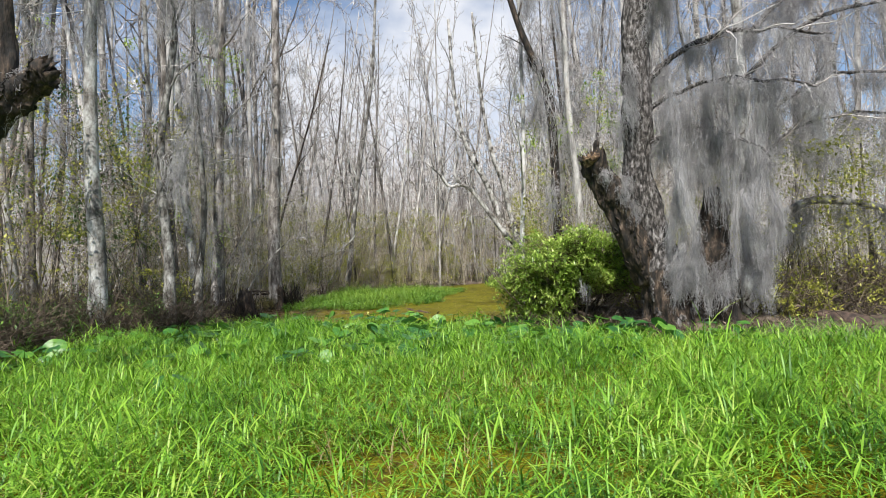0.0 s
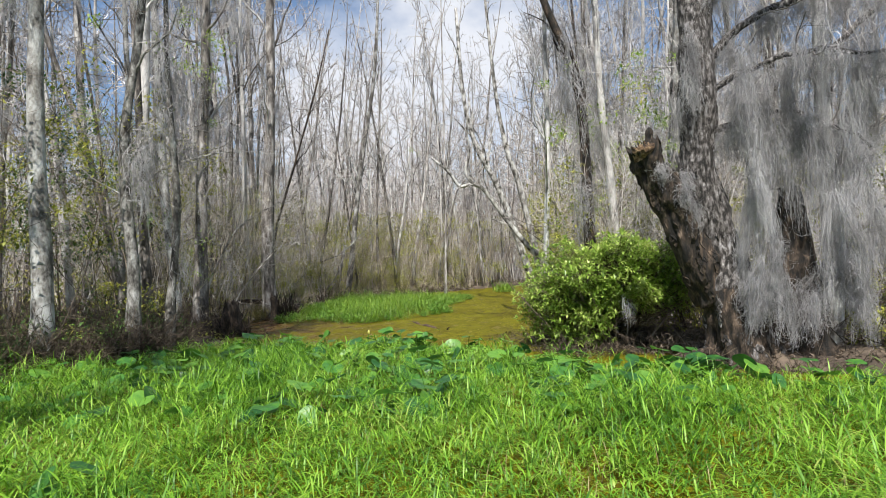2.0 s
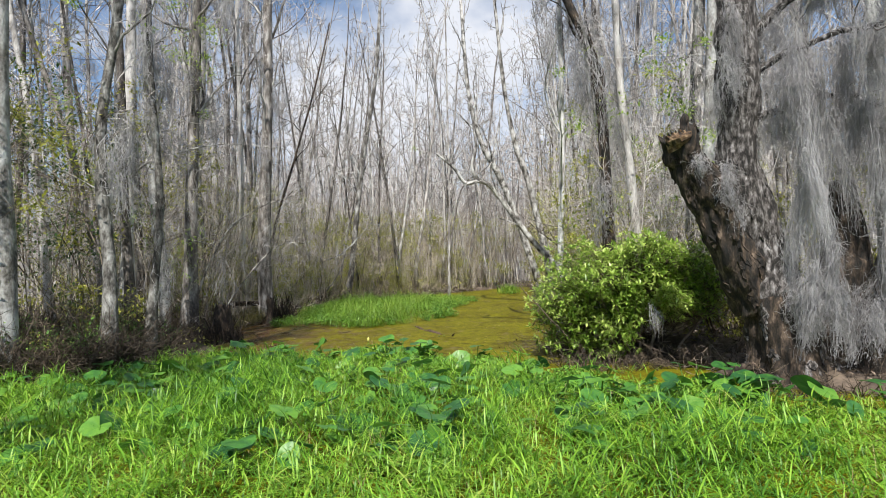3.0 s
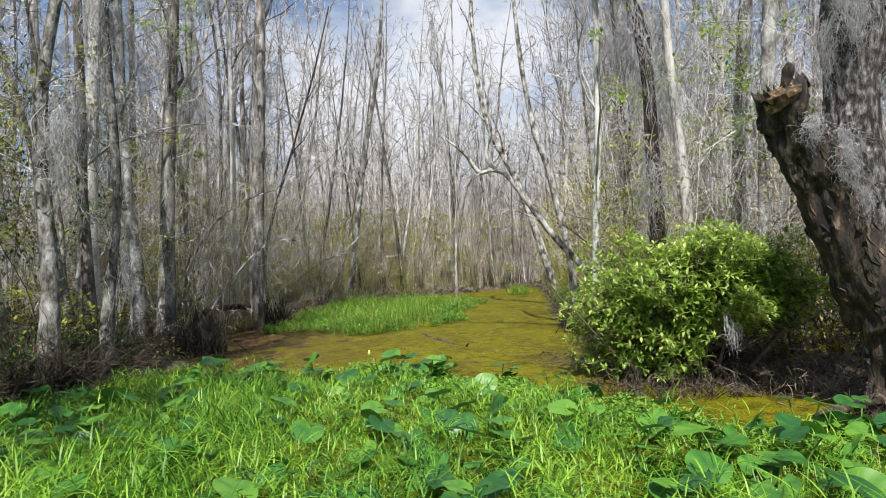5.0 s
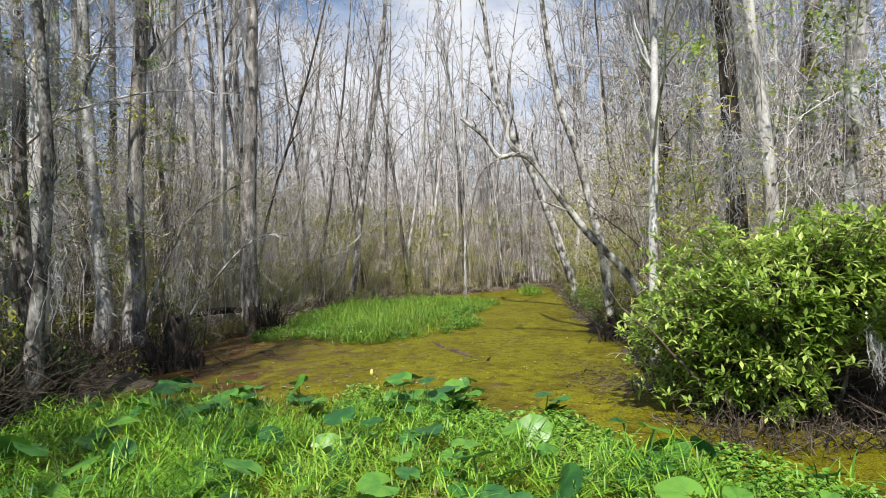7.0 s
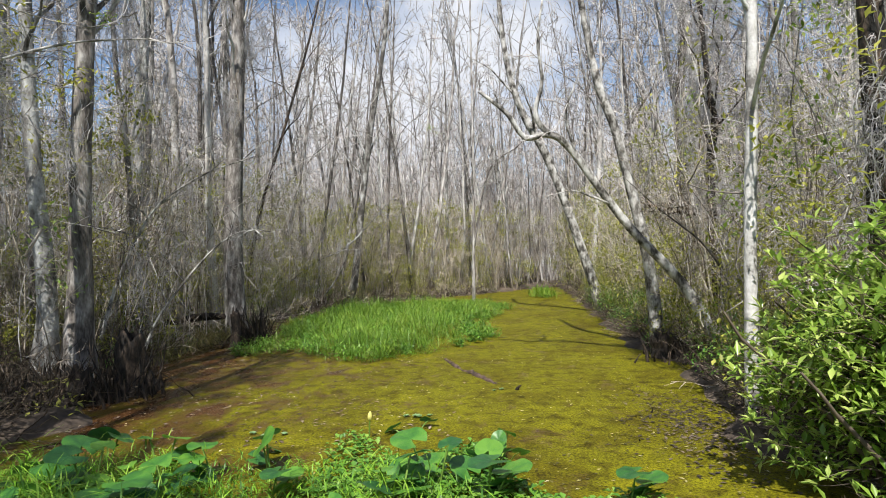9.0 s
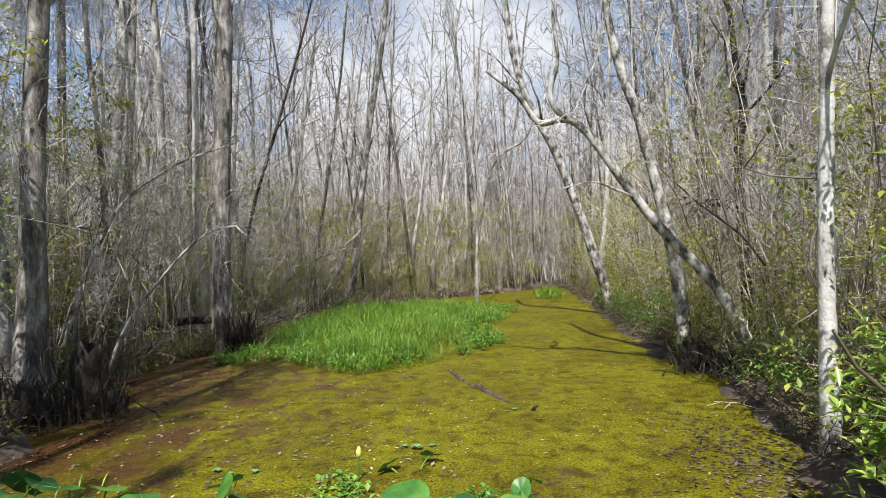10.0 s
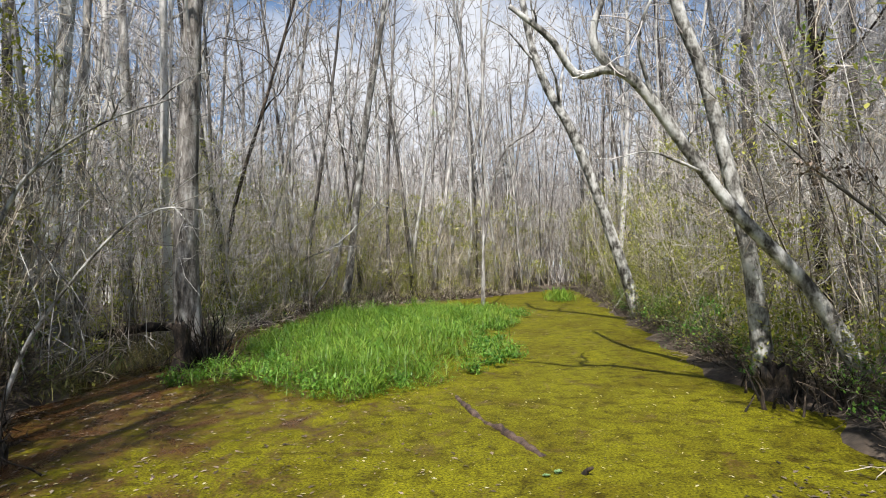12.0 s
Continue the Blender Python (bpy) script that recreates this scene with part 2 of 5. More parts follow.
class Shape:
    """Collects vertices and faces as arrays and turns them into one mesh."""

    def __init__(self):
        self.v, self.q, self.t, self.n = [], [], [], 0

    def add(self, v, quads=None, tris=None):
        v = np.asarray(v, float).reshape(-1, 3)
        if quads is not None and len(quads):
            self.q.append(np.asarray(quads, int) + self.n)
        if tris is not None and len(tris):
            self.t.append(np.asarray(tris, int) + self.n)
        self.v.append(v)
        self.n += len(v)
        return self

    def mesh(self, name, mat, smooth=True):
        me = bpy.data.meshes.new(name)
        v = np.concatenate(self.v)
        q = np.concatenate(self.q) if self.q else np.zeros((0, 4), int)
        t = np.concatenate(self.t) if self.t else np.zeros((0, 3), int)
        me.vertices.add(len(v))
        me.vertices.foreach_set("co", v.astype(np.float32).ravel())
        me.loops.add(q.size + t.size)
        me.loops.foreach_set("vertex_index", np.r_[q.ravel(), t.ravel()].astype(np.int32))
        me.polygons.add(len(q) + len(t))
        starts = np.r_[np.arange(len(q)) * 4, q.size + np.arange(len(t)) * 3]
        me.polygons.foreach_set("loop_start", starts.astype(np.int32))
        me.polygons.foreach_set("use_smooth", np.full(len(q) + len(t), smooth))
        me.update(calc_edges=True)
        me.validate()
        me.materials.append(mat)
        return me

    def tubes(self, p, r, sides=3, caps=False):
        """Tubes along polylines p (N, K, 3) of radii r (N, K)."""
        p = np.asarray(p, float)
        r = np.broadcast_to(np.asarray(r, float), p.shape[:2])
        n, k, _ = p.shape
        t = np.gradient(p, axis=1)
        t /= np.linalg.norm(t, axis=-1, keepdims=True) + 1e-9
        mean = t.mean(1)
        ref = np.where(np.abs(mean[:, 2:3]) > 0.75, np.array([[1.0, 0.13, 0]]), np.array([[0.1, 0.07, 1.0]]))[:, None]
        a = np.cross(t, ref)
        a /= np.linalg.norm(a, axis=-1, keepdims=True) + 1e-9
        b = np.cross(t, a)
        ang = np.arange(sides) * 2 * np.pi / sides
        ring = a[:, :, None] * np.cos(ang)[:, None] + b[:, :, None] * np.sin(ang)[:, None]
        v = p[:, :, None] + ring * r[:, :, None, None]
        i = np.arange(n * k * sides).reshape(n, k, sides)
        nx = np.roll(i, -1, 2)
        quads = np.stack([i[:, :-1], i[:, 1:], nx[:, 1:], nx[:, :-1]], -1).reshape(-1, 4)
        self.add(v, quads)
        if caps:
            for end, col in ((0, i[:, 0]), (k - 1, i[:, -1])):
                base = self.n
                self.v.append(p[:, end])
                self.n += n
                off = base - n * k * sides if end == 0 else base - n - n * k * sides
                c = np.repeat((np.arange(n) + base)[:, None], sides, 1)
                col = col + off
                tri = np.stack([c, col, np.roll(col, -1, 1)] if end == 0 else [c, np.roll(col, -1, 1), col], -1)
                self.t.append(tri.reshape(-1, 3))
        return self

    def ribbons(self, p, r, seed=1):
        """Hair-thin curled strips along polylines p (N, K, 3) of half widths r (N, K), each turned its own way."""
        p = np.asarray(p, float)
        n, k, _ = p.shape
        r = np.broadcast_to(np.asarray(r, float), (n, k))
        t = np.gradient(p, axis=1)
        ref = np.random.default_rng(seed).normal(0, 1, (n, 1, 3))
        a = np.cross(t, ref + np.zeros_like(t))
        a /= np.linalg.norm(a, axis=-1, keepdims=True) + 1e-9
        v = np.stack([p - a * r[..., None] * 1.25, p + a * r[..., None] * 1.25], 2)
        i = np.arange(n * k * 2).reshape(n, k, 2)
        return self.add(v, np.stack([i[:, :-1, 0], i[:, :-1, 1], i[:, 1:, 1], i[:, 1:, 0]], -1).reshape(-1, 4))

    def small_leaves(self, base, d, length, width, fold=0.3):
        """Small leaves of two halves, folded along the midrib."""
        n = len(base)
        d = d / (np.linalg.norm(d, axis=1, keepdims=True) + 1e-9)
        side = np.cross(d, np.array([0.05, 0.03, 1.0]))
        side /= np.linalg.norm(side, axis=1, keepdims=True) + 1e-9
        up = np.cross(side, d)
        L, W = length[:, None], width[:, None] / 2
        mid = base + d * L * 0.45 + up * W * fold
        v = np.stack([base, mid - side * W, base + d * L, mid + side * W], 1)
        i = np.arange(n)[:, None] * 4
        return self.add(v, None, np.concatenate([i + np.array([[0, 1, 2]]), i + np.array([[0, 2, 3]])]))

    def blades(self, base, direction, length, width, lean, seg=3):
        """Grass blades: tapered strips from base (N, 3), leaning by lean radians along direction (N, 2) and drooping a little."""
        n = len(base)
        s = np.linspace(0, 1, seg + 1)[None, :, None]
        out = np.concatenate([direction, np.zeros((n, 1))], 1)[:, None]
        side = np.stack([-direction[:, 1], direction[:, 0], np.zeros(n)], 1)[:, None]
        L, A = length[:, None, None], lean[:, None, None]
        c = base[:, None] + out * (L * (np.sin(A) * s + 0.22 * s**2)) + np.array([0, 0, 1.0]) * (L * (np.cos(A) * s - 0.26 * s**2))
        w = width[:, None, None] * np.sqrt(np.clip(1.0 - s, 0, 1)) * (0.35 + 0.65 * np.minimum(1, s * 4)) * 0.5 + 0.0006
        v = np.stack([c - side * w, c + side * w], 2)
        i = np.arange(n * (seg + 1) * 2).reshape(n, seg + 1, 2)
        q = np.stack([i[:, :-1, 0], i[:, :-1, 1], i[:, 1:, 1], i[:, 1:, 0]], -1).reshape(-1, 4)
        return self.add(v, q)

    def leaves(self, base, d, length, width, fold=0.18):
        """Pointed leaves, folded a little along the midrib: base (N, 3), direction d (N, 3)."""
        n = len(base)
        d = d / (np.linalg.norm(d, axis=1, keepdims=True) + 1e-9)
        side = np.cross(d, np.array([0.05, 0.03, 1.0]))
        side /= np.linalg.norm(side, axis=1, keepdims=True) + 1e-9
        up = np.cross(side, d)
        L, W = length[:, None], width[:, None] / 2
        mid = base + d * L * 0.5
        v = np.stack([base, mid - side * W + up * W * fold * 2, base + d * L - up * L * 0.08, mid + side * W + up * W * fold * 2, mid - up * W * fold], 1)
        i = np.arange(n)[:, None] * 5
        t = np.concatenate([i + np.array([[0, 4, 1]]), i + np.array([[1, 4, 2]]), i + np.array([[2, 4, 3]]), i + np.array([[3, 4, 0]])])
        return self.add(v, None, t)


def part(name, mesh, parent=None, label="", kind=""):
    ob = new(name, mesh)
    if parent is not None:
        ob.parent = parent
    return tagged(ob, label, "", "", kind)


def thing(name, label, category, group="", kind="", mesh=None, at=(0, 0, 0)):
    ob = new(name, mesh)
    ob.location = at
    if mesh is None:
        ob.empty_display_size = 0.2
    return tagged(ob, label, category, group, kind)


def unit(v):
    return v / (np.linalg.norm(v, axis=-1, keepdims=True) + 1e-9)


def wander(rng, p0, d0, length, k, wob, up=0.0):
    """N polylines of k points that start at p0 (N, 3) along d0 and wander."""
    p, d = np.array(p0, float), unit(np.array(d0, float))
    length = np.broadcast_to(np.asarray(length, float), (len(p),))[:, None]
    pts = [p.copy()]
    for _ in range(k - 1):
        d = unit(d + rng.normal(0, wob, d.shape) + np.array([0, 0, up]))
        p = p + d * length / (k - 1)
        pts.append(p.copy())
    return np.stack(pts, 1)


def along(lines, s):
    """Points and tangents at the shares s (N, M) of lines (N, K, 3)."""
    n, k, _ = lines.shape
    f = np.clip(s, 0, 0.9999) * (k - 1)
    i = f.astype(int)
    w = (f - i)[..., None]
    row = np.arange(n)[:, None]
    a, b = lines[row, i], lines[row, i + 1]
    return a * (1 - w) + b * w, unit(b - a)


def smooth_line(pts, k):
    """A Catmull-Rom line of k points through the given ones."""
    c = np.array(pts, float)
    c = np.concatenate([[2 * c[0] - c[1]], c, [2 * c[-1] - c[-2]]])
    out = []
    for u in np.linspace(0, len(pts) - 1.0001, k):
        i = int(u)
        t = u - i
        a, b, d, e = c[i : i + 4]
        out.append(0.5 * (2 * b + (d - a) * t + (2 * a - 5 * b + 4 * d - e) * t**2 + (3 * b - a - 3 * d + e) * t**3))
    return np.array(out)


def sprout(rng, lines, m, lo, hi, length, k, wob, up, spread=0.9, rise=0.2):
    """m side shoots on each of the lines."""
    n = len(lines)
    s = rng.uniform(lo, hi, (n, m))
    p, t = along(lines, s)
    d = unit(t + rng.normal(0, spread, t.shape) + np.array([0, 0, rise]))
    span = np.linalg.norm(lines[:, -1] - lines[:, 0], axis=1)[:, None] * length * rng.uniform(0.55, 1.25, (n, m)) * (1.15 - 0.6 * s)
    return wander(rng, p.reshape(-1, 3), d.reshape(-1, 3), span.ravel(), k, wob, up)


def taper(r0, r1, n, k):
    return np.linspace(1, 0, k)[None] * (np.asarray(r0) - r1).reshape(-1, 1) * np.ones((n, 1)) + r1


def rough_tube(rng, line, radii, sides, lumps=0.12, scale=2.0, flare=0.0, pits=0.0):
    """One trunk with an uneven, fluted skin; flare widens its foot into roots."""
    k = len(line)
    s = Shape()
    s.tubes(line[None], np.asarray(radii)[None], sides)
    v = s.v[0].reshape(k, sides, 3)
    c = np.asarray(line)[:, None]
    o = v - c
    seed = Vector(rng.uniform(0, 50, 3))
    for i in range(k):
        for j in range(sides):
            q = Vector(v[i, j]) * scale
            g = 1 + lumps * 2 * noise.noise(Vector((q.x, q.y, q.z * 0.4)) + seed)
            if pits:
                e = Vector(v[i, j])
                f = noise.noise(Vector((e.x * 11, e.y * 11, e.z * 3.2)) + seed)
                h = noise.noise(Vector((e.x * 24, e.y * 24, e.z * 9)) + seed)
                g += pits * (0.6 * f + 0.4 * h - 1.6 * max(0.0, -f - 0.2))
            if flare:
                foot = max(0.0, 1 - (line[i][2] - line[0][2]) / 1.6) ** 2
                g *= 1 + foot * flare * (0.45 + 0.75 * (noise.noise(Vector((math.cos(j * 6.283 / sides) * 2.2, math.sin(j * 6.283 / sides) * 2.2, 7)) + seed) + 0.25))
            o[i, j] *= g
    s.v[0] = (c + o).reshape(-1, 3)
    # end caps
    for row in (0, k - 1):
        b = s.n
        s.v.append(np.asarray(line[row])[None])
        s.n += 1
        ring = np.arange(sides) + row * sides
        tri = [(b, ring[(j + 1) % sides], ring[j]) if row else (b, ring[j], ring[(j + 1) % sides]) for j in range(sides)]
        s.t.append(np.array(tri))
    return s


# ---------------------------------------------------------------- the plan of the slough


LEFT_BANK = ((-40, -9.0), (4, -7.5), (10.5, -6.4), (12.2, -5.5), (15, -5.7), (17.2, -6.4), (19.4, -7.3), (22, -7.5), (30, -8.4), (36, -7.6), (40, -6.0), (46, -1.0), (52, 2.5), (60, 4))
RIGHT_BANK = ((-40, 9.0), (6, 8.0), (8.8, 6.4), (9.8, 5.0), (10.6, 3.9), (12.0, 3.5), (12.8, 2.7), (13.4, 2.0), (14.0, 1.6), (14.8, 1.5), (18.5, 2.4), (19.7, 2.1), (23.6, 2.3), (29, 2.9), (37, 3.6), (45, 4.4), (52, 4.8), (60, 5))


def bank_x(table, y):
    return np.interp(y, [a for a, _ in table], [b for _, b in table])


def height(x, y):
    """The ground: under water in the slough, rising to the banks."""
    x, y = np.asarray(x, float), np.asarray(y, float)
    wob = 0.25 * np.sin(y * 1.7) + 0.18 * np.sin(y * 4.1 + 1)
    inland = np.maximum(bank_x(LEFT_BANK, y) + wob - x, x - bank_x(RIGHT_BANK, y) - wob * 0.5)
    inland = np.where(y > 52, np.maximum(inland, y - 54), inland)
    z = np.clip(inland * 0.45, -0.5, 0.16) + 0.12 * np.clip(inland / 6, 0, 1)
    z += np.clip(inland, 0, 1) * (0.07 * np.sin(x * 2.3 + y * 0.7) * np.sin(y * 1.9 - x) + 0.05 * np.sin(x * 5.1 + 2) * np.sin(y * 4.7))
    return z


def ground_z(x, y):
    return float(height(x, y))


def spaced(lo, hi, step, out):
    """Even coordinates from lo to hi, then growing steps out to the horizon."""
    mid = list(np.arange(lo, hi + step / 2, step))
    far, d = [], step
    while not far or far[-1] < out:
        d *= 1.35
        far.append((far[-1] if far else 0) + d)
    return np.array([lo - f for f in reversed(far)] + mid + [hi + f for f in far])


gx, gy = spaced(-13, 13, 0.2, 1800), spaced(-4, 58, 0.25, 1800)
GX, GY = np.meshgrid(gx, gy)
GZ = height(GX, GY)
gi = np.arange(GX.size).reshape(GX.shape)
ground_shape = Shape().add(np.stack([GX, GY, GZ], -1), np.stack([gi[:-1, :-1], gi[:-1, 1:], gi[1:, 1:], gi[1:, :-1]], -1).reshape(-1, 4))
thing("ground", "dark wet swamp soil with leaf litter on both banks", "ground", kind="structure", mesh=ground_shape.mesh("ground", M_SOIL))

wx, wy = np.linspace(-12, 12, 25), np.linspace(-30, 58, 89)
WX, WY = np.meshgrid(wx, wy)
wi = np.arange(WX.size).reshape(WX.shape)
water_shape = Shape().add(np.stack([WX, WY, 0 * WX], -1), np.stack([wi[:-1, :-1], wi[:-1, 1:], wi[1:, 1:], wi[1:, :-1]], -1).reshape(-1, 4))
thing("water", "still brown water under yellow-green floating weed", "water", kind="structure", mesh=water_shape.mesh("water", M_WATER))

# ---------------------------------------------------------------- bare trees


ARM_LINES = {}


def bare_tree(rng, name, label, line, radii, limbs=7, limb_from=0.4, limb_len=0.3, twig_r=0.005, density=0.6, bark=None, sides=9, flare=0.5, group="", lumps=0.08, at=(0, 0, 0), rise=1.0, limb_mat=None, boughs=()):
    """A leafless tree: a trunk along line, limbs of their own and one part of fine twigs."""
    bark = bark or M_BARK
    root = thing(name, label, "tree", group, at=at)
    line, radii = np.asarray(line, float), np.asarray(radii, float)
    part("trunk", rough_tube(rng, line, radii, sides, lumps, 2.5, flare).mesh("trunk", bark), root)
    total = np.linalg.norm(np.diff(line, axis=0), axis=1).sum()
    s = np.sort(rng.uniform(limb_from, 0.97, limbs))
    p, t = along(line[None], s[None])
    p, t = p[0], t[0]
    az = rng.uniform(0, 6.283) + np.arange(limbs) * 2.4
    d = unit(t * rng.uniform(0.5, 1.1, (limbs, 1)) + np.stack([np.cos(az), np.sin(az), np.full(limbs, rise)], 1) * 0.9)
    lens = total * limb_len * rng.uniform(0.6, 1.2, limbs) * (1.35 - s)
    arms = wander(rng, p, d, lens, 8, 0.2, 0.06)
    r_at = np.interp(s, np.linspace(0, 1, len(radii)), radii)
    for a, r in zip(arms, r_at):
        part("limb", Shape().tubes(a[None], taper(min(0.42 * r, 0.06), 0.007, 1, 8), 5).mesh("limb", limb_mat or bark), root)
    for pts, r in boughs:
        own = smooth_line(np.array(pts) - np.array(at), 14)
        part("limb", rough_tube(rng, own, np.linspace(r, 0.25 * r, 14), 7, 0.15, 5).mesh("limb", limb_mat or bark), root)
        arms = np.concatenate([arms, own[np.linspace(0, 13, 8).astype(int)][None]])
    m = lambda x: max(1, int(round(x * density)))  # noqa: E731
    tw = Shape()
    b1 = np.concatenate([sprout(rng, arms, m(7), 0.2, 1.0, 0.5, 6, 0.24, 0.07, 0.8, 0.25), sprout(rng, line[None], m(16), max(0.14, limb_from - 0.22), 1.0, 0.10, 6, 0.26, 0.05, 0.9, 0.1)])
    tw.tubes(b1, taper(twig_r * 2.3, twig_r * 0.8, len(b1), 6), 3)
    b2 = sprout(rng, b1, m(6), 0.15, 1.0, 0.5, 4, 0.28, 0.05, 0.8, 0.15)
    tw.ribbons(b2, taper(twig_r * 1.2, twig_r * 0.5, len(b2), 4))
    b3 = sprout(rng, b2, m(4), 0.1, 1.0, 0.6, 3, 0.3, 0.05)
    tw.ribbons(b3, taper(twig_r * 0.8, twig_r * 0.45, len(b3), 3))
    part("twig_crown", tw.mesh("twig_crown", M_TWIG), root, "fine grey leafless twigs", "stuff")
    ARM_LINES[root.name] = np.concatenate([arms, b1[:, [0, 0, 1, 2, 3, 4, 5, 5]]])
    return root


def random_line(rng, h, lean, wob, k=14):
    d = np.array([[rng.normal(0, lean), rng.normal(0, lean), 1.0]])
    return wander(rng, np.zeros((1, 3)), d, h, k, wob, 0.03)[0]


rng = np.random.default_rng(11)
TREE_LABELS = ("tall slender leafless swamp tree with pale grey bark",
               "thin leaning leafless swamp tree with forked crown",
               "slim straight leafless tree with patchy lichen bark")
variants = []
for k in range(14):
    h = (19, 16, 21, 14, 18, 12, 20, 15, 17, 21, 18, 20, 16, 22)[k]
    r0 = (0.10, 0.065, 0.13, 0.05, 0.085, 0.045, 0.11, 0.07, 0.09, 0.11, 0.08, 0.10, 0.07, 0.12)[k]
    line = random_line(rng, h, 0.015 + 0.03 * (k % 3 == 1), 0.032 + 0.02 * (k % 3 == 1))
    rad = r0 * np.linspace(1, 0.14, 14) ** 0.9
    rad[0] *= 1.25
    variants.append(bare_tree(rng, "swamp_tree", TREE_LABELS[(0, 1, 2)[k % 3]], line, rad, limbs=7, limb_from=0.35, limb_len=0.32, group="bare swamp trees", at=(0, 0, 0), density=0.75 if k < 9 else 0.55, twig_r=0.005 if k < 9 else 0.010, bark=(M_BARK, M_BARK, M_LICHEN_BARK)[k % 3]))

# places: outside the slough, denser near its edges, none where a tree of its own stands
KEEP_CLEAR = [(-6.47, 11.15, 1.0), (-5.72, 12.35, 0.8), (-7.9, 17.9, 1.0), (-6.87, 17.3, 0.9), (-7.4, 24.1, 1.2), (-4.75, 17, 0.5), (4.0, 10.9, 2.2), (3.0, 12.8, 1.6), (1.9, 15.05, 0.8), (3.2, 19.3, 1.0), (2.4, 20, 0.9), (3.2, 29.5, 1.2), (-6.7, 37, 1.5)]
spots = []


def free_spot(x, y, gap):
    if any((x - a) ** 2 + (y - b) ** 2 < c * c for a, b, c in KEEP_CLEAR):
        return False
    return all((x - a) ** 2 + (y - b) ** 2 > gap * gap for a, b in spots)


tries = 0
while len(spots) < 300 and tries < 20000:
    tries += 1
    zone = rng.random()
    if zone < 0.42:
        y = rng.uniform(9, 58)
        x = bank_x(LEFT_BANK, y) - 0.5 - rng.exponential(6.0)
    elif zone < 0.78:
        y = rng.uniform(13, 58)
        x = bank_x(RIGHT_BANK, y) + np.interp(y, [13, 30, 36], [2.6, 2.2, 0.7]) + rng.exponential(6.0)
    else:
        y = rng.uniform(38, 70)
        x = rng.uniform(-22, 24)
        if bank_x(LEFT_BANK, y) - 0.6 < x < bank_x(RIGHT_BANK, y) + 0.6 and y < 56:
            continue
    if y < 12 and x > -8 and x < 0:
        continue
    if x > 0 and y < 16 and x < 6.5:
        continue
    if free_spot(x, y, 0.75 + 0.012 * y):
        spots.append((x, y))
TREES, placed = [], set()
for n, (x, y) in enumerate(spots):
    pool = variants[9:] if y > 31 or abs(x) > 14 else variants[:9]
    src = pool[n % len(pool)]
    size = rng.uniform(0.8, 1.25)
    m = pose(x, y, ground_z(x, y) - 0.05, rng.normal(0, 1.3), rng.normal(0, 1.3), rng.uniform(0, 360)) @ Matrix.Diagonal((size, size, size * rng.uniform(0.9, 1.1), 1))
    TREES.append((src.name, m))
    if src not in placed:
        placed.add(src)
        src.matrix_basis = m
    else:
        copy_thing(src, m)

# far woods that close the view on all sides of the slough
fr = np.random.default_rng(5)
FAR_N = 2300
fa = np.where(fr.random(FAR_N) < 0.55, fr.uniform(-0.62, 0.62, FAR_N), fr.uniform(-1.35, 1.35, FAR_N))
fd = fr.uniform(34, 85, FAR_N)
fx, fy = np.sin(fa) * fd, 12 + np.cos(fa) * fd
ok = (fy > 60) | (np.abs(fx) > 20)
fx, fy = fx[ok], fy[ok]
base = np.stack([fx, fy, np.zeros(len(fx))], 1)
fh = fr.uniform(9, 20, len(fx))
trunks = wander(fr, base, np.stack([fr.normal(0, 0.06, len(fx)), fr.normal(0, 0.06, len(fx)), np.ones(len(fx))], 1), fh, 6, 0.07, 0.03)
far_shape = Shape().tubes(trunks, taper(fr.uniform(0.03, 0.12, len(fx)), 0.018, len(fx), 6), 4)
f1 = sprout(fr, trunks, 9, 0.15, 1.0, 0.24, 4, 0.2, 0.08, 0.7, 0.5)
far_shape.ribbons(f1, taper(0.03, 0.012, len(f1), 4))
f2 = sprout(fr, f1, 8, 0.15, 1.0, 0.6, 3, 0.3, 0.06)
far_shape.ribbons(f2, taper(0.019, 0.011, len(f2), 3), 2)
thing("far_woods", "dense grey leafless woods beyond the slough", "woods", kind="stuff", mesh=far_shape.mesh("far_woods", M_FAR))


# ---------------------------------------------------------------- trees with a place of their own
def own_tree(seed, name, label, pts, r0, r1, k=22, **kw):
    g = np.random.default_rng(seed)
    line = smooth_line(pts, k)
    rad = np.linspace(1, 0, k) ** 0.85 * (r0 - r1) + r1
    x, y = line[0][0], line[0][1]
    off = np.array([x, y, 0.0])
    root = bare_tree(g, name, label, line - off, rad, at=(x, y, 0), **kw)
    if name not in ("leaning_tree", "birch_like_tree", "pale_tree"):
        TREES.extend([(root.name, Matrix.Translation((x, y, 0)))] * 4)
    return root


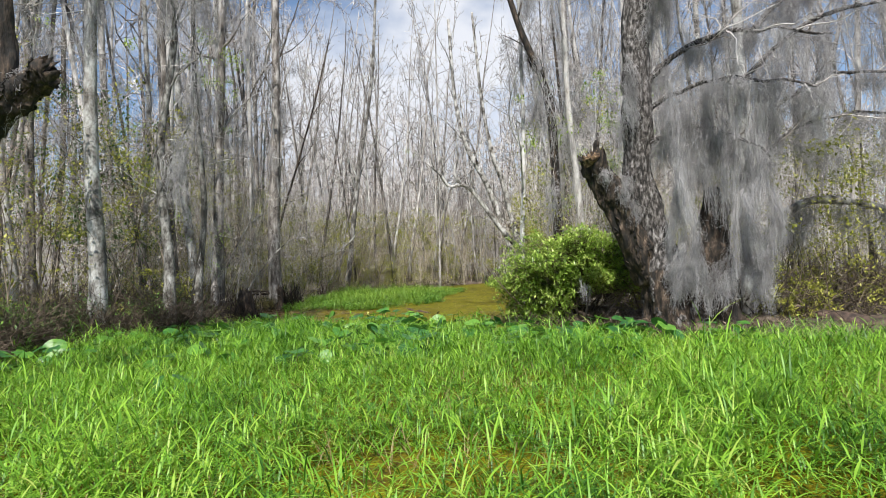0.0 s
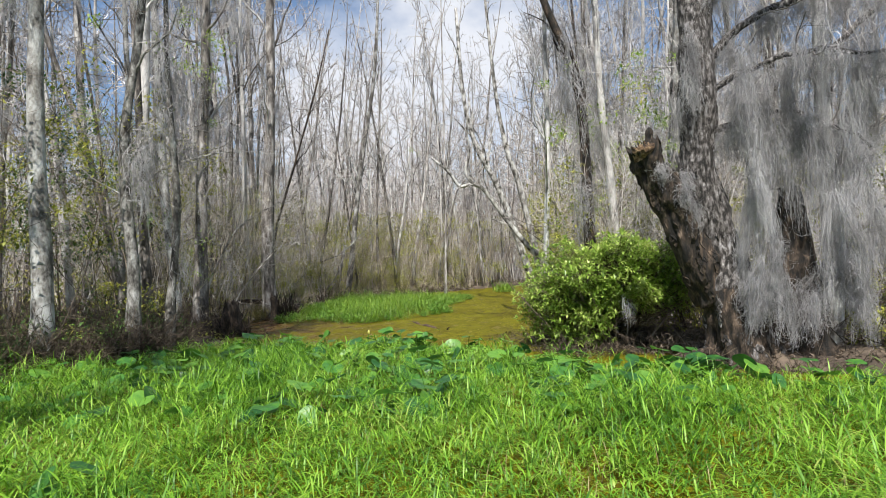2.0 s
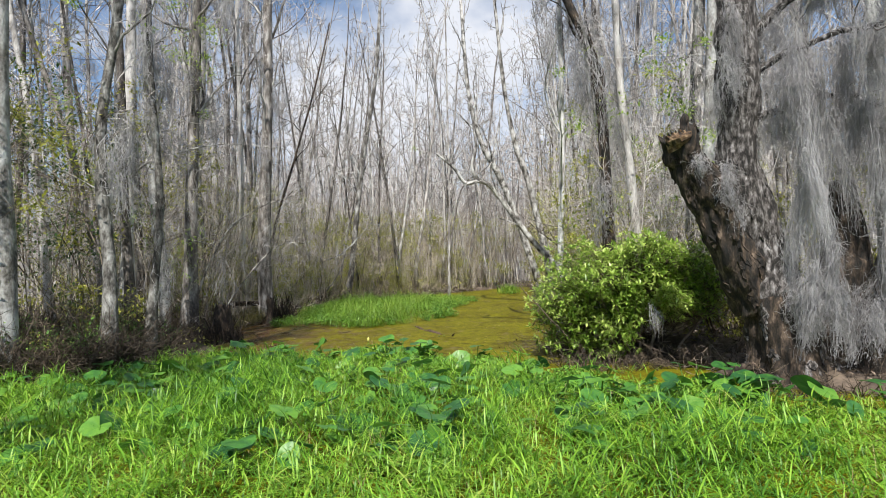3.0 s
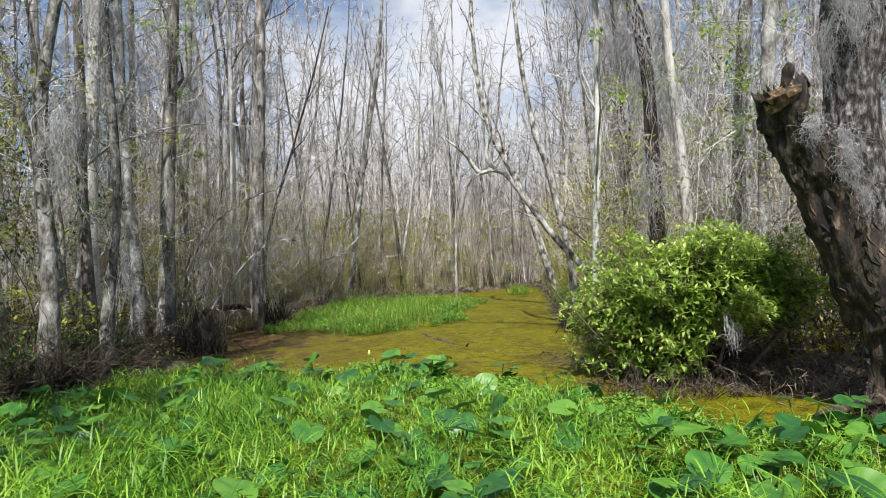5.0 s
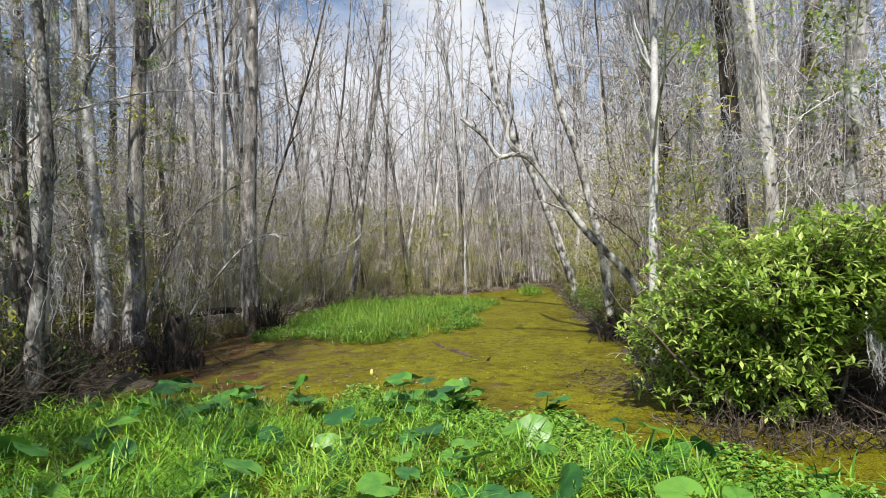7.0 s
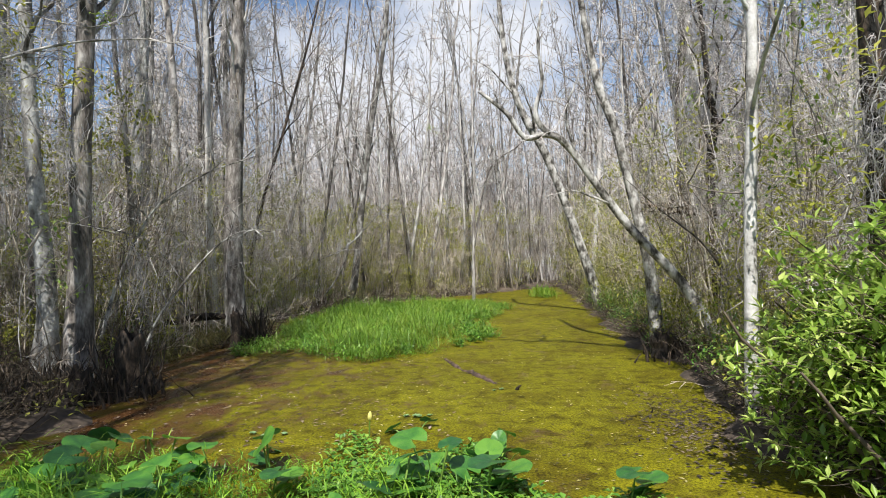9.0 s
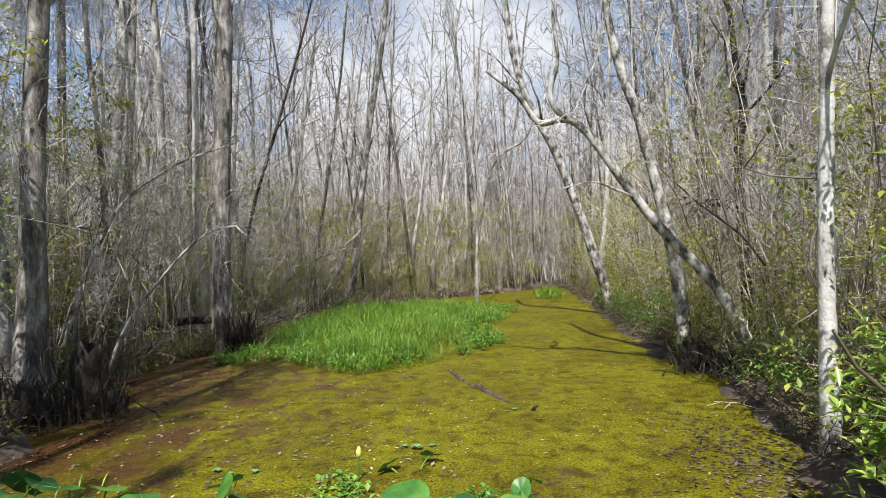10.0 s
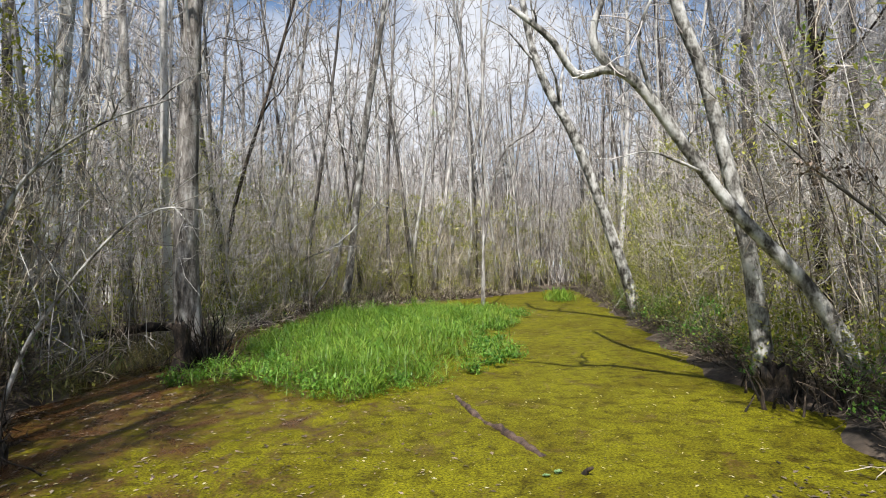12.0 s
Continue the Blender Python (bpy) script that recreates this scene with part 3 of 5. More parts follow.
own_tree(1, "lichen_tree", "tall straight tree with white lichen patches on bark", [(-6.5, 11.1, 0), (-6.47, 11.15, 1.5), (-6.6, 11.2, 4), (-6.55, 11.2, 8), (-6.7, 11.3, 15)], 0.18, 0.06, bark=M_LICHEN_BARK, limbs=6, limb_from=0.6, limb_len=0.22)
own_tree(2, "swamp_tree", "grey tree with a flared foot at the water's edge", [(-7.95, 17.9, 0), (-7.9, 17.93, 1.5), (-8.2, 18, 4), (-8.35, 18, 8), (-8.6, 18, 15)], 0.17, 0.06, flare=0.9, bark=M_LICHEN_BARK, limb_from=0.55, limb_len=0.22)
own_tree(3, "swamp_tree", "grey tree with a flared foot at the water's edge", [(-6.9, 17.25, 0), (-6.87, 17.3, 1.5), (-6.75, 17.2, 4), (-6.6, 17.3, 8), (-6.4, 17.3, 15)], 0.20, 0.07, flare=1.1, limb_from=0.55, limb_len=0.22)
own_tree(4, "swamp_tree", "stout grey tree with rough bark on the bank", [(-7.5, 24.2, 0), (-7.5, 24.1, 3), (-7.35, 24.1, 6), (-7.2, 24.1, 10), (-7.1, 24.1, 18)], 0.27, 0.12, flare=0.5, limb_from=0.5)
own_tree(5, "swamp_tree", "slender grey tree with moss tufts on the bank", [(-5.75, 12.3, 0), (-5.72, 12.35, 1.6), (-5.95, 12.5, 4), (-5.6, 12.6, 7), (-5.7, 12.7, 12)], 0.12, 0.04, bark=M_GREY_BARK, flare=1.2, limb_from=0.6, limbs=4, limb_len=0.2)
own_tree(6, "swamp_tree", "thin moss-draped tree with a pale foot on the bank", [(-5.6, 13.2, 0), (-5.5, 13.2, 1.2), (-5.35, 13.2, 3), (-5.5, 13.2, 6), (-5.4, 13.2, 11)], 0.09, 0.03, bark=M_GREY_BARK, limb_from=0.55, flare=1.2, limbs=4, limb_len=0.2)
own_tree(7, "birch_like_tree", "slim tree with nearly white bark behind the shrub", [(1.85, 15.05, 0), (1.9, 15.05, 1.8), (2.0, 15.05, 3.5), (2.07, 15.05, 5.6), (2.1, 15.1, 11)], 0.075, 0.035, bark=M_WHITE_BARK, flare=0.3, limb_from=0.45, density=0.35, limbs=4)
own_tree(8, "leaning_tree", "pale lichen-spotted tree leaning far over the water", [(3.3, 19.3, 0.0), (2.66, 19.3, 1.25), (1.875, 19.3, 2.18), (1.383, 19.25, 2.84), (0.758, 19.2, 3.76), (0.4, 19.15, 3.98), (0.0, 19.15, 3.94), (-0.3, 19.1, 4.37), (-0.77, 19.1, 4.79)], 0.095, 0.03, k=30, bark=M_MOTTLED_BARK, limbs=2, limb_from=0.6, limb_len=0.10, flare=0.4, density=0.35, boughs=[([(0.42, 19.15, 3.97), (0.24, 19.1, 4.2), (0.2, 19.1, 4.45), (0.33, 19.05, 4.9), (0.27, 19, 5.6), (0.4, 19, 6.4)], 0.065), ([(0.9, 19.2, 3.55), (0.7, 19.0, 4.3), (0.95, 18.9, 5.0), (1.0, 18.8, 6.0)], 0.025), ([(1.5, 19.25, 2.7), (1.1, 19.1, 2.85), (0.75, 19, 2.95), (0.3, 18.9, 2.85)], 0.022)])
own_tree(9, "leaning_tree", "pale tree leaning gently over the water", [(2.4, 20, 0), (2.26, 20, 1.75), (2.03, 20, 2.94), (1.76, 20, 4.22), (1.47, 20, 5.15), (1.2, 20, 7), (1.0, 20, 10)], 0.12, 0.04, bark=M_MOTTLED_BARK, flare=0.5, limb_from=0.75, limbs=3, density=0.4)
own_tree(10, "leaning_tree", "pale tree leaning over the channel from the bank", [(3.3, 29.5, 0), (2.7, 29.5, 2.1), (1.65, 29.5, 5.36), (0.72, 29.5, 7.3), (0.2, 29.5, 9.7), (0, 29.5, 14)], 0.18, 0.07, bark=M_MOTTLED_BARK, flare=0.4, limb_from=0.4)
own_tree(11, "pale_tree", "tall pale tree on the far bank", [(-7.5, 37.5, 0), (-7.2, 37.5, 1.5), (-6.75, 37.5, 5), (-6.2, 37.5, 8.8), (-5.3, 37.5, 13.8), (-4.8, 37.5, 20)], 0.2, 0.07, bark=M_LICHEN_BARK, limb_from=0.45)
own_tree(15, "swamp_tree", "thin dark tree leaning on the bank", [(-10.1, 31, 0), (-9.9, 31, 1.8), (-9.4, 31, 4.3), (-8.36, 31, 7.5), (-7.3, 31, 10.9), (-6.5, 31, 14)], 0.08, 0.03, bark=M_DARK_BARK, limb_from=0.5)
own_tree(16, "swamp_tree", "dark grey tree behind the leaning trunks", [(5.0, 26, 0), (5.05, 26, 6.4), (5.17, 26, 7.8), (5.3, 26, 15)], 0.17, 0.07, bark=M_BARK, limb_from=0.5)
own_tree(17, "swamp_tree", "dark forked tree behind the leaning trunks", [(4.3, 22, 0), (4.24, 22, 3.6), (4.4, 22, 4.7), (4.27, 22, 6), (4.0, 22, 11)], 0.11, 0.04, bark=M_DARK_BARK, limb_from=0.3)
own_tree(12, "swamp_tree", "dark thin tree with a side branch on the far bank", [(-1.3, 36, 0), (-1.2, 36, 3), (-1.1, 36, 6), (-1.0, 36, 13), (-0.9, 36, 19)], 0.075, 0.03, bark=M_BARK, limb_from=0.3, boughs=[([(-1.2, 36, 2.6), (-0.9, 36, 4.2), (-0.29, 36, 6.4), (1.13, 36, 7.4), (1.6, 36, 8.6)], 0.06)])
own_tree(13, "swamp_tree", "dark moss-hung tree bending to one side", [(2.7, 14.3, 0), (2.68, 14.25, 2.8), (2.6, 14.3, 5.2), (1.95, 14.4, 7.2), (1.4, 14.4, 9.5)], 0.13, 0.05, bark=M_DARK_BARK, limb_from=0.4, density=0.35, limbs=4)
own_tree(14, "swamp_tree", "grey leafless tree behind the shrub", [(3.35, 14.7, 0), (3.28, 14.6, 2.5), (3.1, 14.6, 6), (3.2, 14.6, 12)], 0.105, 0.045, limb_from=0.4, density=0.35, limbs=4)

# ---------------------------------------------------------------- the great moss-hung tree


def moss(seed, name, label, tops, lengths, strands=26, spread=0.10, thick=0.0026):
    """Hanging Spanish moss: spindle-shaped bundles of thin wavy strands with curls, one below each top."""
    g = np.random.default_rng(seed)
    tops, lengths = np.asarray(tops, float), np.asarray(lengths, float)
    n, k = len(tops), 8
    axis = wander(g, tops, np.tile([0.0, 0, -1], (n, 1)) + g.normal(0, 0.15, (n, 3)), lengths, 12, 0.10, -0.25)
    s0 = g.uniform(0, 0.6, (n, strands))
    s1 = np.minimum(1, s0 + g.uniform(0.2, 0.55, (n, strands)))
    t = s0[..., None] + (s1 - s0)[..., None] * np.linspace(0, 1, k)
    p, _ = along(axis, t.reshape(n, -1))
    p = p.reshape(n, strands, k, 3)
    wide = spread * (0.35 + 1.2 * np.sqrt(np.clip(t, 0, 1)) * (1.02 - t))[..., None]
    drift = g.normal(0, 1, (n, strands, 1, 3)) * np.array([1, 1, 0.5])
    wave = np.cumsum(g.normal(0, 0.55, (n, strands, k, 3)), 2)
    p = (p + (drift + wave) * wide).reshape(-1, k, 3)
    s = Shape().ribbons(p, taper(thick, thick * 0.45, len(p), k), seed)
    curls = sprout(g, p, 2, 0.05, 1.0, 0.4, 5, 0.75, -0.1, 1.3, -0.15)
    s.ribbons(curls, taper(thick * 0.85, thick * 0.4, len(curls), 5), seed + 1)
    return thing(name, label, "moss", kind="stuff", mesh=s.mesh(name, M_MOSS))


g = np.random.default_rng(77)
GREAT = thing("moss_hung_tree", "huge old tree with dark flaking bark and a broken limb", "tree")
main = smooth_line([(4.1, 10.9, -0.15), (4.05, 10.9, 0.5), (3.85, 10.95, 1.4), (3.66, 11.0, 2.6), (3.66, 11, 3.6), (3.72, 11, 5.0), (3.95, 11.1, 8), (4.1, 11.2, 12)], 150)
main_r = np.interp(main[:, 2], [-0.2, 0.5, 1.4, 2.6, 3.6, 5, 8, 12], [0.52, 0.42, 0.33, 0.27, 0.255, 0.245, 0.20, 0.09])
whole = rough_tube(g, main, main_r, 84, 0.15, 3.4, 0.4, 0.16)
rows = whole.v[0].reshape(150, 84, 3)
cut = int(np.argmax(main[:, 2] > 1.05))


def sleeve(rows, mat, name, label=""):
    k = len(rows)
    i = np.arange(k * 84).reshape(k, 84)
    nx = np.roll(i, -1, 1)
    q = np.stack([i[:-1], i[1:], nx[1:], nx[:-1]], -1).reshape(-1, 4)
    return part(name, Shape().add(rows, q).mesh(name, mat), GREAT, label)


sleeve(rows[cut:], M_OLD_BARK, "trunk")
# the foot gets darker bark that stands for the shade on it
sleeve(rows[: cut + 1], M_DARK_BARK, "root_flare", "fluted foot of the trunk, its shade put into dark bark")
stub = smooth_line([(3.75, 10.9, 0.9), (3.45, 10.85, 1.6), (3.15, 10.75, 2.25), (2.85, 10.65, 2.85), (2.72, 10.6, 3.12)], 60)
stub_r = np.interp(np.arange(60), [0, 18, 37, 51, 59], [0.27, 0.245, 0.215, 0.20, 0.20])
stub_shape = rough_tube(g, stub, stub_r, 56, 0.22, 5.0, 0.0, 0.22)
rim = stub_shape.v[0].reshape(60, 56, 3)
tip_dir = unit(stub[-1] - stub[-6])
rim[-1] += tip_dir * (g.uniform(-0.10, 0.10, (56, 1)))
rim[-2] += tip_dir * (g.uniform(-0.03, 0.03, (56, 1)))
stub_shape.v[2] = stub_shape.v[2] - tip_dir * 0.22
broken = part("broken_limb", stub_shape.mesh("broken_limb", M_DARK_BARK), GREAT, "thick broken-off limb with a rotten end")
# splintered, hollow end
for j in range(13):
    a = j * 6.283 / 13
    p0 = stub[-4] + np.array([math.cos(a) * 0.12, math.sin(a) * 0.12, math.cos(a) * 0.06])
    tip = p0 + np.array([-0.05, -0.02, 0.09]) * g.uniform(0.1, 1.0) + g.normal(0, 0.02, 3)
    part("splinter", Shape().tubes(np.array([[p0 - np.array([-0.05, -0.02, 0.1]), p0, tip]]), np.array([[0.06, 0.045, 0.012]]), 5).mesh("splinter", M_ROT, False), broken, "pale splintered rotten wood")
off = np.array([-0.02, -0.09, 0.0])
face = off + np.array([stub[-1] - tip_dir * 0.16, stub[-1] - tip_dir * 0.10, stub[-1] - tip_dir * 0.05, stub[-1] - tip_dir * 0.01])
part("rotten_core", rough_tube(g, face, np.array([0.08, 0.13, 0.14, 0.11]), 16, 0.4, 9.0).mesh("rotten_core", M_ROT, False), broken, "golden-brown rotten heartwood")
# loose plates of bark standing off the trunk and the broken limb


def bark_flakes(seed, rings, axis, parent, mat, count, lo, hi):
    g = np.random.default_rng(seed)
    nr, ns, _ = rings.shape
    for _ in range(count):
        i, j = int(g.uniform(lo, hi) * (nr - 9)), int(g.integers(ns))
        hgt, wid = int(g.integers(4, 8)), int(g.integers(3, 6))
        cols = (j + np.arange(wid)) % ns
        patch = rings[i : i + hgt][:, cols]
        lift = g.uniform(0.004, 0.018)
        mid = patch.mean(1, keepdims=True)
        patch = mid + (patch - mid) * (np.sin(np.linspace(0.25, 2.9, hgt))[:, None, None] * g.uniform(0.6, 1.1, (hgt, wid, 1)))
        curl = np.abs(np.linspace(-1, 1, hgt))[:, None, None] * g.uniform(0.0, 0.012)
        out = unit(patch - axis[i : i + hgt][:, None])
        top = patch + out * (lift + curl) + g.normal(0, 0.008, patch.shape)
        low = patch - out * 0.01
        k = hgt * wid
        grid = np.arange(k).reshape(hgt, wid)
        quads = np.stack([grid[:-1, :-1], grid[:-1, 1:], grid[1:, 1:], grid[1:, :-1]], -1).reshape(-1, 4).tolist()
        edge = list(grid[0]) + list(grid[1:, -1]) + list(grid[-1, -2::-1]) + list(grid[-2:0:-1, 0])
        quads += [(a, b, b + k, a + k) for a, b in zip(edge, edge[1:] + edge[:1])]
        part("bark_plate", Shape().add(np.concatenate([top.reshape(-1, 3), low.reshape(-1, 3)]), quads).mesh("bark_plate", mat, False), parent)


bark_flakes(71, rim, stub, broken, M_DARK_BARK, 70, 0.0, 1.0)
bark_flakes(72, rows, main, GREAT, M_OLD_BARK, 90, 0.05, 0.5)
knob = smooth_line([(2.82, 10.62, 3.1), (2.84, 10.62, 3.22), (2.85, 10.6, 3.32), (2.84, 10.6, 3.38)], 8)
part("spike", rough_tube(g, knob, np.array([0.05, 0.05, 0.045, 0.05, 0.058, 0.055, 0.04, 0.015]), 10, 0.2, 8).mesh("spike", M_DARK_BARK), broken)
second = smooth_line([(4.9, 10.9, -0.1), (4.85, 10.9, 0.8), (4.88, 10.95, 1.7), (4.93, 11, 2.5)], 50)
part("dead_stem", rough_tube(g, second, np.interp(np.arange(50), [0, 16, 34, 49], [0.42, 0.33, 0.26, 0.13]), 44, 0.25, 3.0, 0.5, 0.2).mesh("dead_stem", M_DARK_BARK), GREAT)
third = smooth_line([(5.5, 11.2, -0.1), (5.6, 11.2, 1.5), (5.65, 11.3, 3.2), (5.75, 11.4, 6), (5.9, 11.5, 10)], 24)
part("side_stem", rough_tube(g, third, np.linspace(0.15, 0.06, 24), 12, 0.15, 3.0, 0.5).mesh("side_stem", M_LICHEN_BARK), GREAT)
great_limbs = [
    ([(3.8, 11, 4.4), (4.6, 10.8, 5.0), (5.6, 10.6, 5.2), (6.9, 10.5, 5.0)], 0.075),
    ([(3.78, 11, 3.9), (4.4, 10.6, 4.2), (5.2, 10.2, 4.2), (6.2, 9.9, 3.9)], 0.055),
    ([(3.8, 11, 5.2), (4.5, 11.4, 6.5), (5.6, 11.8, 7.3), (7.2, 12, 7.6)], 0.09),
    ([(3.8, 11, 5.5), (4.1, 10.4, 6.2), (4.6, 9.7, 6.4), (5.4, 9.2, 6.1)], 0.09),
    ([(3.78, 11, 3.3), (4.3, 10.7, 3.5), (4.9, 10.4, 3.4), (5.6, 10.2, 2.9)], 0.05),
    ([(5.65, 11.3, 3.2), (6.3, 11, 4), (7.2, 10.8, 4.4), (8.4, 10.6, 4.3)], 0.06),
    ([(5.8, 11.4, 5.2), (6.8, 11.6, 6.2), (8.2, 11.7, 6.6), (9.6, 11.8, 6.4)], 0.07),
    ([(5.7, 11.3, 4.5), (6.8, 10.9, 5.4), (8.2, 10.7, 5.6), (9.6, 10.5, 5.3)], 0.05),
    ([(5.75, 11.4, 6.5), (7.0, 11.0, 7.4), (8.6, 10.8, 7.8), (10.2, 10.6, 7.6)], 0.05),
    ([(5.62, 11.25, 2.6), (6.3, 11.0, 3.4), (7.4, 10.9, 3.7), (8.8, 10.8, 3.5)], 0.04),
]
limb_lines = []
for pts, r in great_limbs:
    ln = smooth_line(pts, 14) + g.normal(0, 0.03, (14, 3))
    limb_lines.append(ln)
    part("limb", rough_tube(g, ln, np.linspace(r, 0.02, 14), 8, 0.15, 4).mesh("limb", M_OLD_BARK), GREAT)
limb_lines = np.array(limb_lines)
gt = Shape()
gb = sprout(g, limb_lines, 8, 0.2, 1, 0.4, 6, 0.2, 0.0)
gt.tubes(gb, taper(0.014, 0.005, len(gb), 6), 4)
gc = sprout(g, gb, 4, 0.2, 1, 0.5, 4, 0.25, 0.0)
gt.tubes(gc, taper(0.006, 0.003, len(gc), 4), 3)
part("twig_crown", gt.mesh("twig_crown", M_TWIG), GREAT, "pale bare twigs", "stuff")

# curtains of moss from its limbs and stems
hung = limb_lines
tops_a, _ = along(hung, g.uniform(0.1, 1, (len(hung), 8)))
tops_a = tops_a.reshape(-1, 3)
tops_b, _ = along(gb, g.uniform(0.2, 1, (len(gb), 2)))
tops_b = tops_b.reshape(-1, 3)
drop = lambda p, a, b: np.minimum(g.uniform(a, b, len(p)), np.maximum(0.4, p[:, 2] - np.interp(p[:, 0], [5.5, 6.0], [0.4, 1.9]) - g.uniform(0, 0.8, len(p))))  # noqa: E731
moss(201, "spanish_moss", "long grey Spanish moss hanging in curtains from the limbs", tops_a, drop(tops_a, 0.4, 1.8), 80, 0.05, 0.0018)
moss(202, "spanish_moss", "grey Spanish moss tufts hanging from the twigs", tops_b, drop(tops_b, 0.3, 1.2), 60, 0.05, 0.0018)
# the curtain before the trunk hangs in separate tails, with dark gaps between them
tails = []
for cx, cy, top, count in ((4.02, 10.35, 4.5, 7), (4.12, 10.3, 3.2, 8), (4.22, 10.2, 2.3, 7), (4.4, 10.35, 4.2, 6), (4.72, 10.45, 4.6, 4), (4.95, 10.35, 4.4, 4), (5.2, 10.25, 3.2, 7), (5.3, 10.3, 2.2, 6), (5.5, 10.3, 4.2, 6), (5.62, 10.35, 2.9, 5)):
    count = max(3, int(count * 0.7))
    tails.append(np.stack([g.normal(cx, 0.045, count), g.normal(cy, 0.05, count), top - g.uniform(0, 1.1, count)], 1))
front = np.concatenate(tails)
moss(203, "spanish_moss", "thick grey moss tails hanging before the old trunk", front, np.minimum(g.uniform(0.9, 2.1, len(front)), front[:, 2] - 0.3), 150, 0.042, 0.0018)
low = np.concatenate([np.stack([g.uniform(3.85, 4.15, 7), g.uniform(10.2, 10.4, 7), g.uniform(1.1, 1.6, 7)], 1), np.stack([g.uniform(4.6, 5.5, 12), g.uniform(10.1, 10.4, 12), g.uniform(0.9, 1.4, 12)], 1)])
sleeves, _ = along(hung, g.uniform(0.05, 1, (len(hung), 34)))
moss(209, "spanish_moss", "short grey moss wrapped round the old tree's limbs", sleeves.reshape(-1, 3), g.uniform(0.2, 0.7, sleeves.size // 3), 40, 0.075, 0.0022)
moss(204, "spanish_moss", "ragged grey moss hanging over the tree's foot", low, g.uniform(0.4, 0.9, len(low)), 85, 0.05, 0.0022)

tuft = np.array([(3.5, 10.75, 4.9), (3.42, 10.7, 4.5), (3.48, 10.7, 4.2), (3.35, 10.7, 3.9), (3.3, 10.55, 2.75), (3.2, 10.5, 2.55), (3.4, 10.6, 2.3), (2.95, 10.45, 2.85)])
moss(208, "spanish_moss", "grey moss tufts caught between trunk and broken limb", tuft, np.array([0.9, 0.9, 0.8, 0.8, 0.4, 0.4, 0.5, 0.3]), 150, 0.055, 0.0014)

# moss on the trees of the woods
def wood_moss(seed, label, zone, per, n_max):
    g = np.random.default_rng(seed)
    tops = []
    for name, m in TREES:
        if not zone(m.translation.x, m.translation.y):
            continue
        ln = ARM_LINES[name]
        pick = g.integers(0, len(ln), per)
        q, _ = along(ln[pick], g.uniform(0.2, 1, (per, 1)))
        q = np.array(m.to_3x3()) @ q[:, 0].T + np.array(m.translation)[:, None]
        tops += [v for v in q.T if 1.5 < v[2] < 13]
    tops = np.array(tops)
    tops = tops[g.permutation(len(tops))[:n_max]]
    moss(seed, "spanish_moss", label, tops, g.uniform(0.5, 1.9, len(tops)), 34, 0.085, 0.0038)


wood_moss(211, "grey Spanish moss hanging from the trees of the bank", lambda x, y: x > 2.5 and y < 27, 10, 400)
wood_moss(212, "grey Spanish moss hanging from the trees of the bank", lambda x, y: x < -5 and y < 26, 7, 340)

# arching bough and fallen log beside it
arch = smooth_line([(5.7, 11.7, 0.0), (5.8, 11.7, 1.1), (6.02, 11.7, 1.72), (6.56, 11.7, 2.05), (7.2, 11.7, 2.27), (8.4, 11.7, 2.05), (9.6, 11.7, 1.5)], 30)
ARCH = thing("arching_tree", "bent grey tree arching over the bank", "tree")
part("trunk", rough_tube(g, arch, np.linspace(0.12, 0.05, 30), 10, 0.2, 4, 0.4).mesh("trunk", M_BARK), ARCH)
ab = sprout(g, arch[None], 16, 0.3, 1, 0.22, 6, 0.2, 0.05)
part("twig_crown", Shape().tubes(ab, taper(0.012, 0.004, len(ab), 6), 3).mesh("twig_crown", M_TWIG), ARCH, "", "stuff")
at_arch, _ = along(arch[None], g.uniform(0.25, 0.95, (1, 26)))
moss(205, "spanish_moss", "grey moss hanging from the arching tree", at_arch[0], g.uniform(0.4, 1.2, 26), 80, 0.065)
logl = smooth_line([(5.7, 10.9, 0.45), (6.1, 10.2, 0.25), (6.6, 9.4, 0.1), (7.0, 8.9, 0.02)], 16)
thing("fallen_log", "grey-brown weathered log fallen against the bank", "log", mesh=rough_tube(g, logl, np.linspace(0.12, 0.17, 16), 12, 0.2, 4).mesh("fallen_log", M_WET_WOOD))

# dark broken tree at the edge of the meadow
OAK = thing("broken_tree", "dark mossy tree with a broken limb stub", "tree", at=(-0.14, 0, 0.25))
ok_line = smooth_line([(-4.9, 6.0, -0.5), (-4.7, 6.0, 1.3), (-4.3, 6.05, 2.4), (-3.95, 6.1, 3.0), (-3.95, 6.1, 4.0), (-4.1, 6.1, 6)], 80)
part("trunk", rough_tube(g, ok_line, np.interp(np.arange(80), [0, 38, 50, 79], [0.28, 0.2, 0.12, 0.06]), 36, 0.22, 4, 0.5, 0.25).mesh("trunk", M_DARK_BARK), OAK)
ok_stub = smooth_line([(-4.1, 6.05, 2.65), (-3.8, 6.1, 2.9), (-3.55, 6.1, 3.1), (-3.45, 6.1, 3.15)], 36)
oak_stub = rough_tube(g, ok_stub, np.interp(np.arange(36), [0, 26, 33, 35], [0.17, 0.135, 0.12, 0.10]), 34, 0.3, 6, 0.0, 0.3)
oak_rim = oak_stub.v[0].reshape(36, 34, 3)
oak_rim[-1] += np.array([0.09, 0.0, 0.04]) * g.uniform(-0.9, 1.1, (34, 1))
oak_rim[-3:-1] += np.array([0.03, 0.0, 0.015]) * g.uniform(-0.8, 0.8, (2, 34, 1))
oak_stub.v[2] = oak_stub.v[2] - np.array([0.12, 0.0, 0.05])
